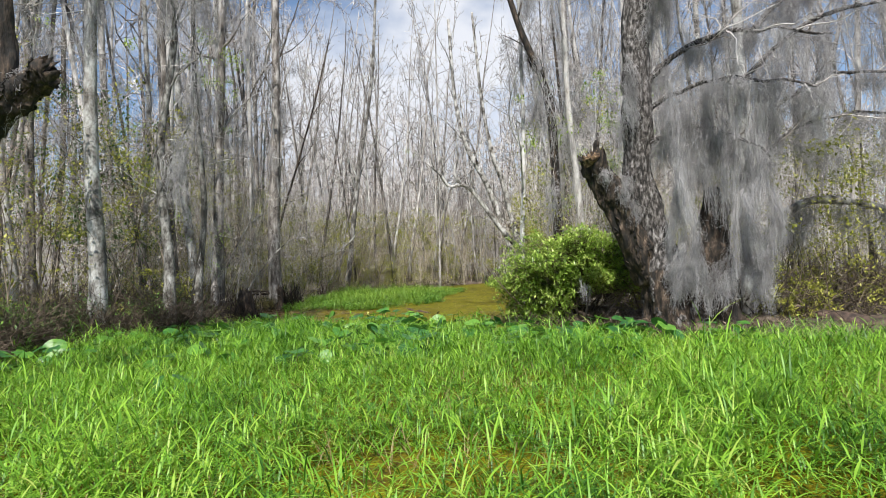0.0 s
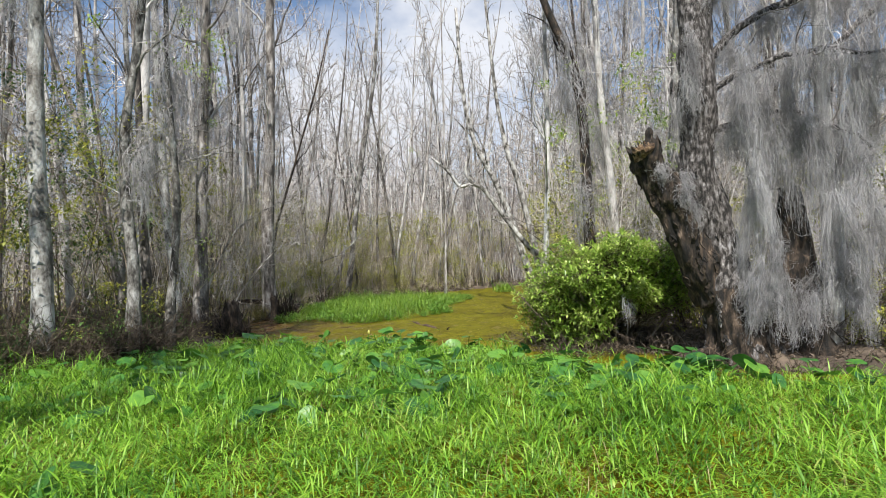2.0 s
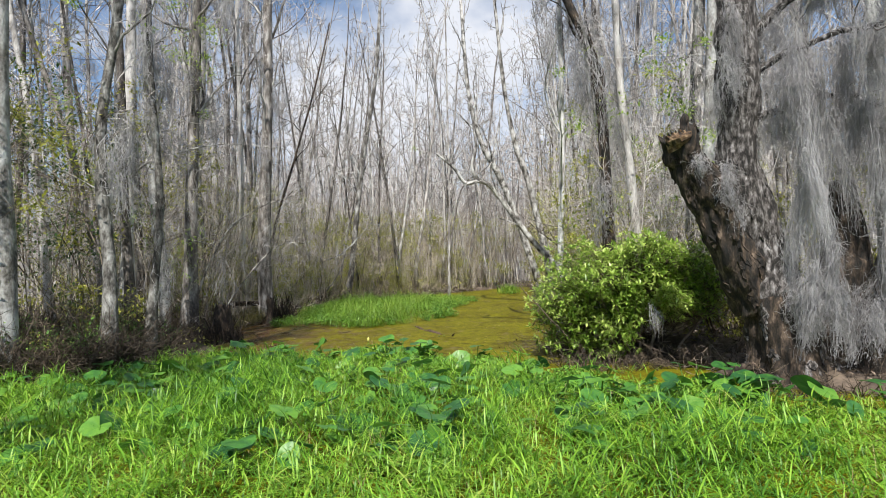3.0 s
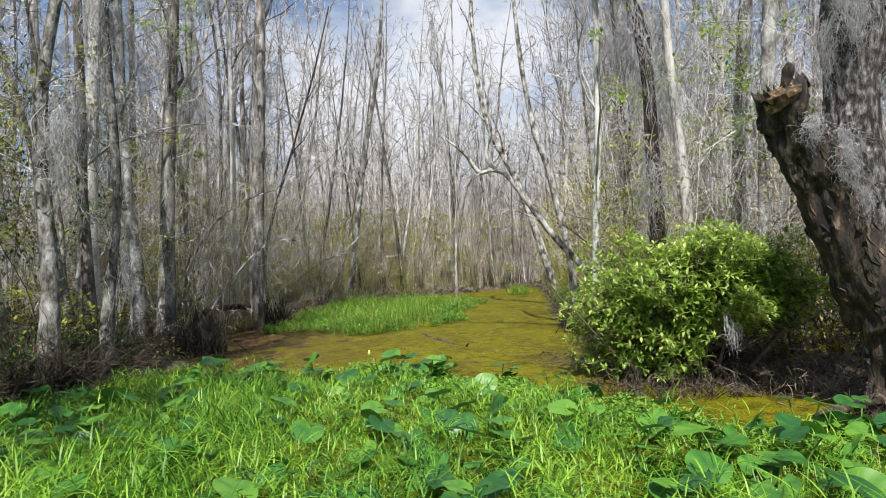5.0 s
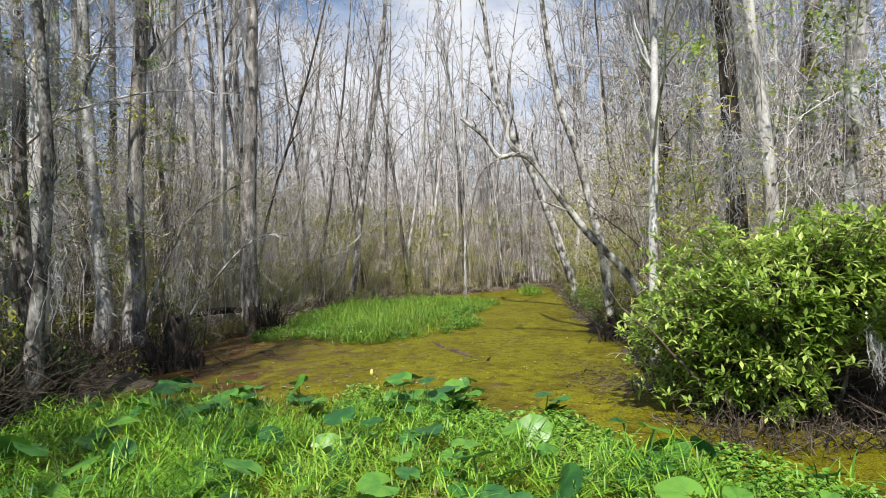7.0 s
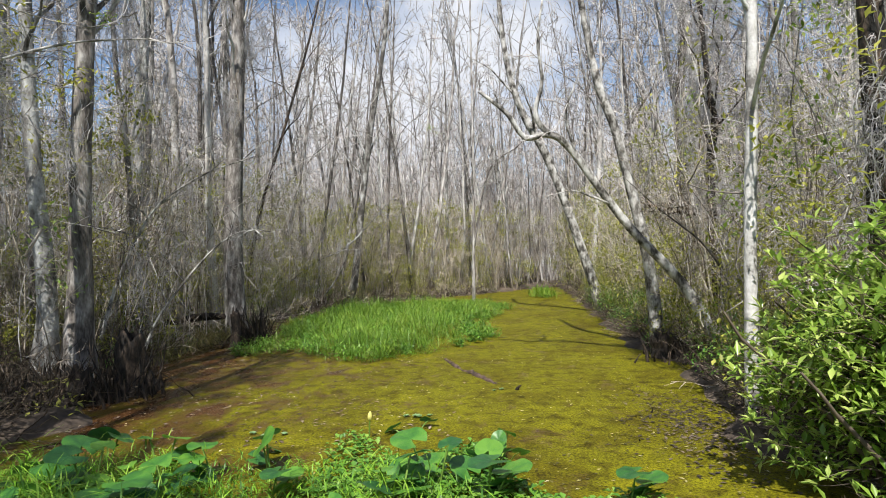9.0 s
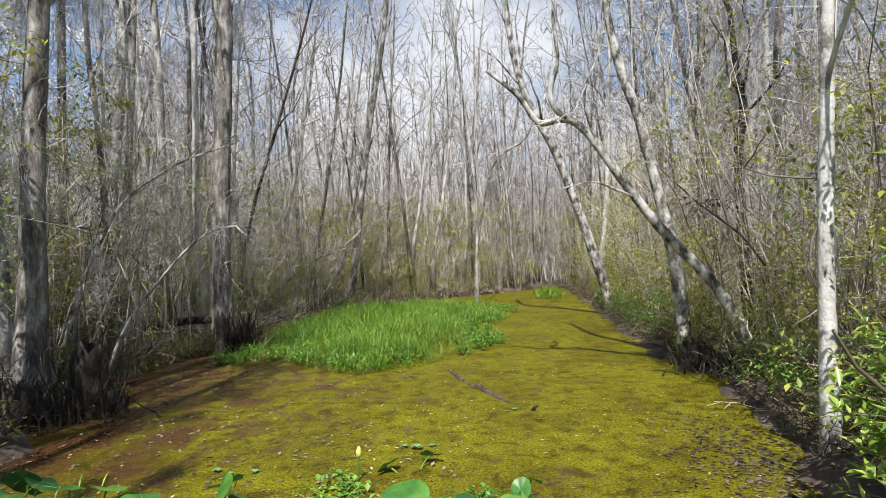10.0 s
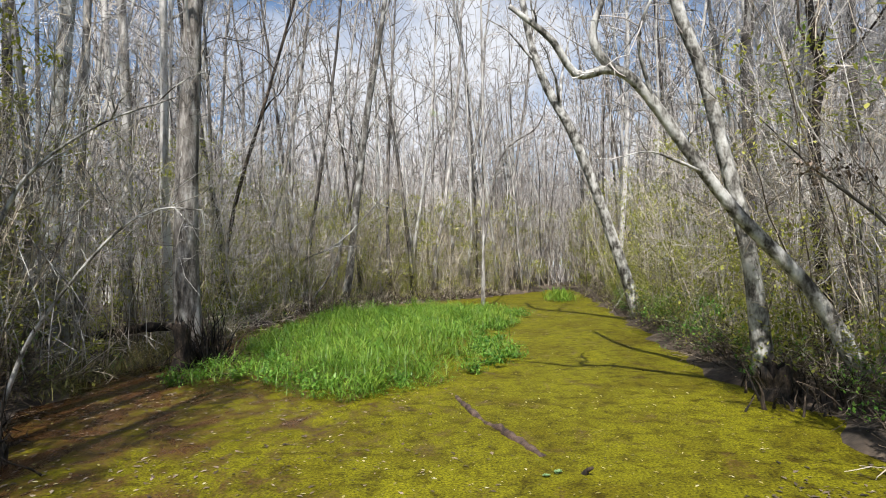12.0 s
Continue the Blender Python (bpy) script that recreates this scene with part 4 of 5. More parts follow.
OAK_LIMB = part("broken_limb", oak_stub.mesh("broken_limb", M_DARK_BARK), OAK, "dark ragged broken limb end")
bark_flakes(73, oak_rim, ok_stub, OAK_LIMB, M_DARK_BARK, 40, 0.1, 1.0)
oak_beard, _ = along(ok_stub[None], g.uniform(0.0, 0.5, (1, 9)))
moss(210, "spanish_moss", "grey moss tufts on the dark broken tree", oak_beard[0] + np.array([-0.2, 0.0, 0.42]), g.uniform(0.25, 0.6, 9), 60, 0.06, 0.002)

# unseen crown above the view, added to shade the left of the meadow
oak_shade_limbs = []
for pts, r in (([(-3.97, 6.1, 3.9), (-3.6, 6.4, 5.0), (-3.3, 7.0, 6.0), (-3.0, 7.6, 7.0)], 0.07), ([(-4.0, 6.1, 4.6), (-4.4, 6.9, 5.6), (-4.7, 7.8, 6.4), (-4.8, 8.8, 6.8)], 0.07), ([(-4.1, 6.1, 5.6), (-4.9, 6.2, 6.6), (-5.8, 6.4, 7.4), (-6.6, 6.8, 7.8)], 0.06), ([(-4.1, 6.1, 5.9), (-4.0, 6.6, 7.0), (-4.1, 7.4, 8.0), (-4.0, 8.4, 8.6)], 0.05)):
    ln = smooth_line(pts, 12) + g.normal(0, 0.03, (12, 3))
    oak_shade_limbs.append(ln)
    part("limb", rough_tube(g, ln, np.linspace(r, 0.02, 12), 7, 0.15, 4).mesh("limb", M_DARK_BARK), OAK)
oak_shade_limbs = np.array(oak_shade_limbs)
oak_b = sprout(g, oak_shade_limbs, 9, 0.2, 1, 0.45, 6, 0.2, 0.0)
oak_c = sprout(g, oak_b, 6, 0.2, 1, 0.5, 4, 0.25, 0.0)
part("twig_crown", Shape().tubes(oak_b, taper(0.014, 0.006, len(oak_b), 6), 4).tubes(oak_c, taper(0.007, 0.004, len(oak_c), 4), 3).mesh("twig_crown", M_BRUSH), OAK, "dark bare twigs of the unseen crown added for shade", "stuff")
oak_tops, _ = along(oak_b, g.uniform(0.2, 1, (len(oak_b), 2)))
moss(207, "spanish_moss", "grey moss in the broken tree's unseen crown, added for shade", oak_tops.reshape(-1, 3) + np.array([-0.14, 0, 0.25]), g.uniform(0.4, 1.3, oak_tops.size // 3), 40, 0.07, 0.004)

# ---------------------------------------------------------------- the glossy shrub


def leafy_shrub(seed, name, label, at, size, stems, shoots, leaf_len, mat, per=9, stem_r=0.02, bare=1.0):
    """A shrub: stems of their own, twigs, and whorls of pointed leaves at the twig ends."""
    g = np.random.default_rng(seed)
    root = thing(name, label, "shrub", at=at)
    az = np.arange(stems) * 2.4 + g.uniform(0, 6)
    foot = np.stack([np.cos(az) * size[0] * 0.25 * g.uniform(0.2, 1, stems), np.sin(az) * size[1] * 0.25 * g.uniform(0.2, 1, stems), np.full(stems, -0.05)], 1)
    d = np.stack([np.cos(az) * size[0] * 0.4, np.sin(az) * size[1] * 0.4, np.full(stems, size[2])], 1) * g.uniform(0.7, 1.1, (stems, 1))
    st = wander(g, foot, d, np.linalg.norm(d, axis=1) * 0.66, 8, 0.12, 0.03)
    for a in st:
        part("stem", Shape().tubes(a[None], taper(stem_r, stem_r * 0.35, 1, 8), 6).mesh("stem", M_BRUSH), root)
    # shoots end on the shrub's uneven surface
    v = unit(g.normal(0, 1, (shoots, 3)) + np.array([0, -0.25, 0.25]))
    v[:, 2] = np.abs(v[:, 2]) * np.where(g.random(shoots) < 0.42, -0.7, 1)
    lump = np.array([0.84 + 0.45 * noise.noise(Vector(q) * 2.3 + Vector((seed, 0, 0))) for q in v])
    tip = v * np.array([size[0] / 2, size[1] / 2, size[2] * 0.55]) * (lump * g.uniform(0.55, 1.03, shoots) ** 0.5)[:, None] + np.array([0, 0, size[2] * 0.5])
    skirt = (g.random(shoots) < 0.42) & ((v[:, 0] < bare) | (g.random(shoots) < 0.25))
    wide = np.hypot(v[:, 0], v[:, 1])[:, None] + 1e-6
    ring = v[:, :2] / wide * np.array([size[0] / 2, size[1] / 2]) * (0.92 * lump * g.uniform(0.75, 1.02, shoots))[:, None]
    tip[skirt] = np.concatenate([ring, g.uniform(0.06, 0.6 * size[2], (shoots, 1))], 1)[skirt]
    tip[:, 2] = np.where(v[:, 0] > bare, np.maximum(tip[:, 2], size[2] * g.uniform(0.3, 0.5, shoots)), np.maximum(tip[:, 2], 0.06))
    start = tip * np.array([0.55, 0.55, 0.7]) + g.normal(0, 0.06, tip.shape)
    t = np.linspace(0, 1, 5)[None, :, None]
    tw = start[:, None] * (1 - t) + tip[:, None] * t + np.sin(t * 3.1) * g.normal(0, 0.05, (shoots, 1, 3))
    part("twig_crown", Shape().tubes(tw, taper(0.006, 0.0025, shoots, 5), 3).mesh("twig_crown", M_BRUSH), root, "", "stuff")
    s = Shape()
    out = unit(tip - np.array([0, 0, size[2] * 0.35]))
    axis = unit(out * 0.7 + g.normal(0, 0.35, (shoots, 3)) + np.array([0, -0.1, 0.45]))
    e1 = unit(np.cross(axis, np.array([0.3, 0.2, 1.0])))
    e2 = np.cross(axis, e1)
    for j in range(per):
        # a whorl at the tip, then single leaves down the shoot
        q = tip + (start - tip) * (g.uniform(0, 0.06, (shoots, 1)) if j < 6 else g.uniform(0.1, 0.55, (shoots, 1)))
        a = j * 2.4 + g.uniform(-0.4, 0.4, (shoots, 1))
        tilt = g.uniform(0.75, 1.45, (shoots, 1))
        dirs = axis * np.cos(tilt) + (e1 * np.cos(a) + e2 * np.sin(a)) * np.sin(tilt)
        ln = leaf_len * g.uniform(0.6, 1.15, shoots)
        s.leaves(q, dirs, ln, ln * g.uniform(0.3, 0.42, shoots))
    part("foliage", s.mesh("foliage", mat), root, "whorls of glossy yellow-green leaves", "stuff")
    return root


leafy_shrub(301, "evergreen_shrub", "dense evergreen shrub with glossy yellow-green leaves", (2.72, 13.15, 0.05), (3.6, 2.4, 2.05), 15, 2300, 0.115, M_LEAF, 10, 0.024, -0.05)
leafy_shrub(302, "evergreen_shrub", "low evergreen shrub beside the old tree's foot", (5.9, 10.4, 0.05), (1.4, 1.0, 0.8), 5, 220, 0.09, M_UNDER_LEAF, 7)
leafy_shrub(303, "evergreen_shrub", "dull green shrub in the old tree's shade", (4.7, 13.7, 0.1), (2.2, 1.6, 1.9), 6, 520, 0.09, M_UNDER_LEAF, 7)
shrub_moss = np.array([[2.75, 12.0, 1.0], [2.8, 12.05, 0.9]])
moss(206, "spanish_moss", "tuft of grey moss caught in the shrub", shrub_moss, np.array([0.55, 0.45]), 28, 0.022)

# ---------------------------------------------------------------- undergrowth on the banks
u = np.random.default_rng(21)


def bank_points(n, depth, y0, y1, side, mean):
    y = u.uniform(y0, y1, n)
    if side < 0:
        y = np.where((y > 13.9) & (y < 18.2) & (u.random(n) < 0.85), y + 5 if y1 > 24 else y - 5, y)
    d = 0.1 + np.minimum(u.exponential(mean, n), depth)
    x = bank_x(LEFT_BANK, y) - d if side < 0 else bank_x(RIGHT_BANK, y) + d
    # the open floor beside the grass patch stays nearly clear
    clear = (side < 0) & (y > 20.5) & (y < 25.5) & (x > -9.6) & (u.random(n) < 0.75)
    x = np.where(clear, x - 3.6, x)
    return np.stack([x, y, height(x, y)], 1)


def saplings(name, label, pts, h0, h1, r, mat, shoots=9, twigs=5, lean=0.10):
    n = len(pts)
    s = Shape()
    d = np.stack([u.normal(0, lean, n), u.normal(0, lean, n), np.ones(n)], 1)
    st = wander(u, pts - np.array([0, 0, 0.05]), d, u.uniform(h0, h1, n), 8, 0.12, 0.0)
    s.tubes(st, taper(u.uniform(0.5, 1.4, n) * r, r * 0.25, n, 8), 3)
    a = sprout(u, st, shoots, 0.15, 1.0, 0.26, 3, 0.24, 0.0, 0.9, 0.1)
    s.ribbons(a, taper(r * 0.4, r * 0.18, len(a), 3))
    if twigs:
        b = sprout(u, a, twigs, 0.15, 1.0, 0.6, 3, 0.3, 0.03)
        s.ribbons(b, taper(r * 0.24, r * 0.14, len(b), 3), 2)
    return thing(name, label, "undergrowth", kind="stuff", mesh=s.mesh(name, mat))


saplings("sapling_thicket", "thicket of thin pale leafless saplings", bank_points(560, 14, 14, 52, -1, 3.5), 2.0, 7, 0.014, M_STEM)
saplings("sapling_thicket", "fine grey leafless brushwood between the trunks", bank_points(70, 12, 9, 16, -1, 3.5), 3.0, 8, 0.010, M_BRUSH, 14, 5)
saplings("sapling_thicket", "fine grey leafless brushwood between the trunks", bank_points(230, 12, 16, 36, -1, 3.5), 3.0, 8, 0.010, M_TWIG, 14, 5)
saplings("sapling_thicket", "fine grey leafless brushwood between the trunks", bank_points(230, 12, 14, 34, 1, 3.0) + np.array([1.0, 0, 0]), 3.5, 9, 0.010, M_TWIG, 14, 5)
saplings("sapling_thicket", "thicket of thin pale leafless saplings", bank_points(560, 14, 15, 52, 1, 3.5) + np.array([0.6, 0, 0]), 1.6, 6, 0.013, M_STEM)
back = np.stack([u.uniform(-16, 16, 600), u.uniform(40, 62, 600), np.zeros(600)], 1)
back = back[(back[:, 0] < bank_x(LEFT_BANK, back[:, 1]) - 0.3) | (back[:, 0] > bank_x(RIGHT_BANK, back[:, 1]) + 0.3) | (back[:, 1] > 55)]
back[:, 2] = height(back[:, 0], back[:, 1])
saplings("sapling_thicket", "thicket of thin pale leafless saplings on the far bank", back, 3, 8, 0.022, M_STEM, 7, 3)
fa = u.uniform(-1.0, 1.0, 2600)
fd = u.uniform(38, 62, 2600)
deep = np.stack([np.sin(fa) * fd, 10 + np.cos(fa) * fd, np.full(2600, 0.2)], 1)
deep = deep[((deep[:, 1] > 56) | (np.abs(deep[:, 0]) > 13))]
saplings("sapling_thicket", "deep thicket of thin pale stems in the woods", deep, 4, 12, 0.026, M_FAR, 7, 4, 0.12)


def tangle(name, label, pts, size, mat, r=0.005, shoots=6):
    """Low brush: arching bare stems and their twigs."""
    n = len(pts)
    s = Shape()
    d = unit(np.stack([u.normal(0, 0.8, n), u.normal(0, 0.8, n), u.uniform(0.3, 1.2, n)], 1))
    st = wander(u, pts - np.array([0, 0, 0.03]), d, size * u.uniform(0.5, 1.3, n), 6, 0.27, -0.04)
    s.tubes(st, taper(r * 1.4, r * 0.5, n, 6), 3)
    a = sprout(u, st, shoots, 0.15, 1, 0.4, 3, 0.3, 0.0)
    s.ribbons(a, taper(r * 0.75, r * 0.35, len(a), 3))
    return thing(name, label, "brush", kind="stuff", mesh=s.mesh(name, mat))


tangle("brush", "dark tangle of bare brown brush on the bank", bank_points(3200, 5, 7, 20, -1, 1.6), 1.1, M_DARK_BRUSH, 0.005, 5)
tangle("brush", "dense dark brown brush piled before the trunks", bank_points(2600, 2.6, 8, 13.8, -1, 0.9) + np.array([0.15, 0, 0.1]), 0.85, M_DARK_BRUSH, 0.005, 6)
tangle("brush", "tangle of bare brown brush along the water", bank_points(1500, 4, 20, 48, -1, 1.3), 1.1, M_STEM, 0.007, 5)
tangle("brush", "tangle of pale bare brush along the water", bank_points(1900, 4, 13.5, 46, 1, 1.3) + np.array([0.65, 0, 0]), 1.0, M_STEM, 0.005, 5)
tangle("brush", "tangle of dark wet brush leaning over the water", bank_points(700, 3, 13.5, 46, 1, 0.8), 0.7, M_DARK_BRUSH, 0.004, 5)
tangle("brush", "tangle of brown bare brush along the water", bank_points(700, 3, 13.5, 46, 1, 0.8), 0.7, M_BRUSH, 0.005, 5)
# darker brush colour here holds the shade beside the old tree
side = np.stack([u.uniform(5.4, 12.5, 900), u.uniform(9.7, 15, 900), np.zeros(900)], 1)
side[:, 2] = height(side[:, 0], side[:, 1])
tangle("brush", "tangle of brush beside the old tree, shade put into its colour", side, 1.3, M_DARK_BRUSH, 0.006, 5)
# brush added so its dark colour gives the shade at the tree's foot
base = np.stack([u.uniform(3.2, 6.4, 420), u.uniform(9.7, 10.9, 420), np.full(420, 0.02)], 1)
tangle("brush", "low dead brush added round the old tree's foot, coloured like shade", base, 0.4, M_DARK_BRUSH, 0.005, 5)
foot = np.stack([u.uniform(2.9, 5.6, 260), u.uniform(11.5, 13.6, 260), np.full(260, 0.05)], 1)
tangle("brush", "dark dead brush in the shade of the old tree", foot, 0.55, M_BRUSH, 0.004, 5)
# dark twigs added here to stand for the shrub's shade
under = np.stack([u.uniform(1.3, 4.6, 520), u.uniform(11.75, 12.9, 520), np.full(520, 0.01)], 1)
tangle("brush", "dead twigs added under the shrub, coloured dark as its shade", under, 0.32, M_DARK_BRUSH, 0.005, 6)
rt = np.stack([u.uniform(-8.2, -5.9, 700), u.uniform(14.0, 18.0, 700), np.zeros(700)], 1)
rt[:, 2] = np.maximum(0, height(rt[:, 0], rt[:, 1]))
tangle("brush", "low dark tangle of dead roots and brush on the mud", rt, 0.45, M_DARK_BRUSH, 0.007, 5)
# dark foot of the woods behind the grass patch and round the far end
fy = u.uniform(32, 47, 800)
ff = np.stack([bank_x(LEFT_BANK, fy) - u.exponential(0.6, 800), fy, np.full(800, 0.05)], 1)
tangle("brush", "dark wet brush at the foot of the far trees", ff, 0.75, M_DARK_BRUSH, 0.011, 5)


def root_mass(label, x, y, n, spread, h):
    """Upright dead root stalks crowded round a tree's foot."""
    c = np.stack([u.normal(x, spread, n), u.normal(y, spread, n), np.full(n, -0.03)], 1)
    st = wander(u, c, np.stack([u.normal(0, 0.25, n), u.normal(0, 0.25, n), np.ones(n)], 1), h * u.uniform(0.3, 1.2, n), 5, 0.16, 0.0)
    return thing("root_stalks", label, "roots", kind="stuff", mesh=Shape().tubes(st, taper(u.uniform(0.008, 0.035, n), 0.004, n, 5), 4).mesh("root_stalks", M_DARK_BARK))


root_mass("black upright root stalks at the water's edge", -6.15, 17.0, 150, 0.3, 0.75)
root_mass("dark root stalks crowded at a tree's foot", -6.95, 17.1, 130, 0.35, 0.6)
root_mass("black roots behind a small hollow stump", -6.4, 22.75, 130, 0.22, 0.95)
root_mass("dark root stalks on the muddy bank", -7.0, 15.0, 120, 0.4, 0.5)
root_mass("dark root stalks under the leaning trees", 2.75, 19.2, 110, 0.4, 0.45)
back2 = np.stack([u.uniform(-9, 12, 1500), u.uniform(38, 57, 1500), np.zeros(1500)], 1)
back2 = back2[(back2[:, 0] < bank_x(LEFT_BANK, back2[:, 1])) | (back2[:, 0] > bank_x(RIGHT_BANK, back2[:, 1]))]
tangle("brush", "tangle of bare brush on the far bank", back2, 1.1, M_BRUSH, 0.01)


def leaf_clumps(name, label, centres, radius, leaves, size, mat, flat=1.0):
    n = len(centres)
    r = np.broadcast_to(np.asarray(radius, float), (n,))
    c = centres[:, None] + unit(u.normal(0, 1, (n, leaves, 3))) * (u.uniform(0, 1, (n, leaves, 1)) ** 0.5) * r[:, None, None] * np.array([1, 1, flat])
    c = c.reshape(-1, 3)
    ln = size * u.uniform(0.6, 1.2, len(c))
    s = Shape().small_leaves(c, u.normal(0, 1, (len(c), 3)) * np.array([1, 1, 0.6]), ln, ln * 0.42)
    return thing(name, label, "foliage", kind="stuff", mesh=s.mesh(name, mat))


lc = bank_points(1250, 14, 9, 48, -1, 3.4)
lc[:, 2] += 5.5 * u.random(len(lc)) ** 1.5
leaf_clumps("understory_foliage", "sparse yellow-green understory leaves on the bank", lc, u.uniform(0.2, 0.7, len(lc)), 70, 0.11, M_UNDER_LEAF, 0.8)
rc = bank_points(520, 12, 13.5, 48, 1, 2.6)
ro = bank_points(640, 5, 13.5, 40, 1, 1.5) + np.array([0.2, 0, 0.1])
ro[:, 2] += 2.0 * u.random(len(ro)) ** 1.4
leaf_clumps("understory_foliage", "small olive-green leaves along the bank's edge", ro, u.uniform(0.15, 0.5, len(ro)), 75, 0.075, M_UNDER_LEAF, 0.8)
lo = bank_points(520, 5, 18, 46, -1, 1.5) + np.array([-0.2, 0, 0.1])
lo[:, 2] += 2.2 * u.random(len(lo)) ** 1.3
leaf_clumps("understory_foliage", "small olive-green leaves along the bank's edge", lo, u.uniform(0.15, 0.5, len(lo)), 75, 0.085, M_UNDER_LEAF, 0.8)
rc[:, 2] += 5.0 * u.random(len(rc)) ** 1.4
leaf_clumps("understory_foliage", "sparse yellow-green understory leaves on the bank", rc, u.uniform(0.2, 0.7, len(rc)), 60, 0.105, M_UNDER_LEAF, 0.8)

# leafy weeds along the water's edge and yellow-green sprays in the trees
ed = np.concatenate([bank_points(150, 1.6, 13.5, 34, 1, 0.7), bank_points(170, 2.0, 8.5, 14.5, -1, 0.9), bank_points(90, 2.0, 18, 40, -1, 1.0)])
ed[:, 2] += u.uniform(0.05, 0.75, len(ed))
leaf_clumps("bank_weeds", "low leafy green weeds along the water's edge", ed, u.uniform(0.12, 0.4, len(ed)), 70, 0.065, M_HERB, 0.8)
sp = np.concatenate([np.stack([u.uniform(1.8, 5.5, 60), u.uniform(13.6, 17, 60), u.uniform(2.0, 5.6, 60)], 1), np.stack([u.uniform(-8.5, -6, 22), u.uniform(12, 18, 22), u.uniform(1.5, 7, 22)], 1), np.stack([u.normal(-6.6, 0.3, 14), u.normal(17.2, 0.3, 14), u.uniform(6.3, 8.6, 14)], 1), np.stack([u.uniform(-3.9, -3.1, 3), u.uniform(44, 46, 3), u.uniform(10, 11, 3)], 1), np.stack([u.uniform(3.4, 4.4, 5), u.uniform(20, 24, 5), u.uniform(3.5, 5.5, 5)], 1)])
leaf_clumps("leaf_sprays", "fresh yellow-green leaf sprays among the bare branches", sp, u.uniform(0.15, 0.5, len(sp)), 40, 0.10, M_LEAF, 0.7)
dk = np.concatenate([np.stack([u.uniform(-11.5, -6.9, 120), u.uniform(11.9, 16.5, 120), u.uniform(0.8, 5.6, 120)], 1), bank_points(150, 4, 8.5, 16, -1, 1.6) + np.array([0, 0, 0.45])])
leaf_clumps("evergreen_foliage", "dark green evergreen leaves among the bank trees", dk, u.uniform(0.2, 0.55, len(dk)), 75, 0.10, M_DARK_LEAF, 0.8)
bk = np.stack([u.uniform(-14, 14, 720), u.uniform(39, 60, 720), 6.0 * u.random(720) ** 1.3], 1)
bk = bk[(bk[:, 0] < bank_x(LEFT_BANK, bk[:, 1])) | (bk[:, 0] > bank_x(RIGHT_BANK, bk[:, 1])) | (bk[:, 1] > 54)]
leaf_clumps("understory_foliage", "thin yellow-green leaves in the far undergrowth", bk, u.uniform(0.4, 1.1, len(bk)), 75, 0.19, M_UNDER_LEAF, 0.8)
rg = np.stack([u.uniform(5.6, 12.5, 420), u.uniform(10.2, 15, 420), 0.1 + 3.6 * u.random(420) ** 1.3], 1)
leaf_clumps("understory_foliage", "yellow-green understory leaves beside the old tree", rg, u.uniform(0.2, 0.6, len(rg)), 70, 0.09, M_UNDER_LEAF, 0.8)
lt = np.concatenate([bank_points(5000, 7, 7, 24, -1, 1.8), bank_points(3500, 6, 9, 24, 1, 1.5)])
lt[:, 2] += 0.015
Ll = 0.08 * u.uniform(0.5, 1.3, len(lt))
thing("leaf_litter", "brown and grey fallen leaves on the banks", "leaves", kind="stuff", mesh=Shape().leaves(lt, u.normal(0, 1, (len(lt), 3)) * np.array([1, 1, 0.3]), Ll, Ll * 0.5).mesh("leaf_litter", M_LITTER))

# ---------------------------------------------------------------- meadow of marsh grass
MEADOW_EDGE = ((-9, 10.0), (-6.3, 11.3), (-5.5, 13.4), (-4.2, 13.8), (-1.6, 13.6), (-0.2, 12.2), (0.7, 11.2), (2.0, 10.2), (3.2, 9.4), (5.0, 9.1), (9, 8.6))


def meadow_edge(x):
    return np.interp(x, [a for a, _ in MEADOW_EDGE], [b for _, b in MEADOW_EDGE])


def patchy(x, y, scale, seed):
    return np.array([noise.noise(Vector((a * scale, b * scale, seed))) for a, b in zip(x, y)])


def grass(name, label, x, y, length, width, mat, bend=(0.15, 1.35), stem=0.22):
    """Leaf blades that leave their stems at several heights."""
    n = len(x)
    z = stem * u.random(n) * length / length.mean()
    a = u.uniform(0, 6.283, n)
    s = Shape().blades(np.stack([x, y, z], 1), np.stack([np.cos(a), np.sin(a)], 1), length, width, u.uniform(*bend, n))
    return thing(name, label, "grass", kind="stuff", mesh=s.mesh(name, mat))


def tufts(n, per, x0, x1, y0, y1, r):
    cx, cy = u.uniform(x0, x1, n), u.uniform(y0, y1, n)
    x = (cx[:, None] + u.normal(0, r, (n, per))).ravel()
    y = (cy[:, None] + u.normal(0, r, (n, per))).ravel()
    return x, y


x, y = tufts(44000, 14, -9, 9, -4, 15, 0.085)
keep = (y < meadow_edge(x) + u.normal(0, 0.15, len(x))) & ((np.abs(x) < 1.2 + 0.85 * np.maximum(y, 0)) & (y > 1.5) | (u.random(len(x)) < 0.3)) & (x > bank_x(LEFT_BANK, y) + 0.1) & (x < bank_x(RIGHT_BANK, y) + 1.0)
keep &= ~((((x - 0.45) / 1.1) ** 2 + ((y - 3.9) / 0.45) ** 2 < 1) & (u.random(len(x)) < 0.85))
x, y = x[keep], y[keep]
patch = 0.75 * patchy(x, y, 0.6, 3.0) + 0.75 * patchy(x, y, 2.3, 6.0)
keep = u.random(len(x)) < 1.25 + 0.8 * patch
x, y, patch = x[keep], y[keep], patch[keep]
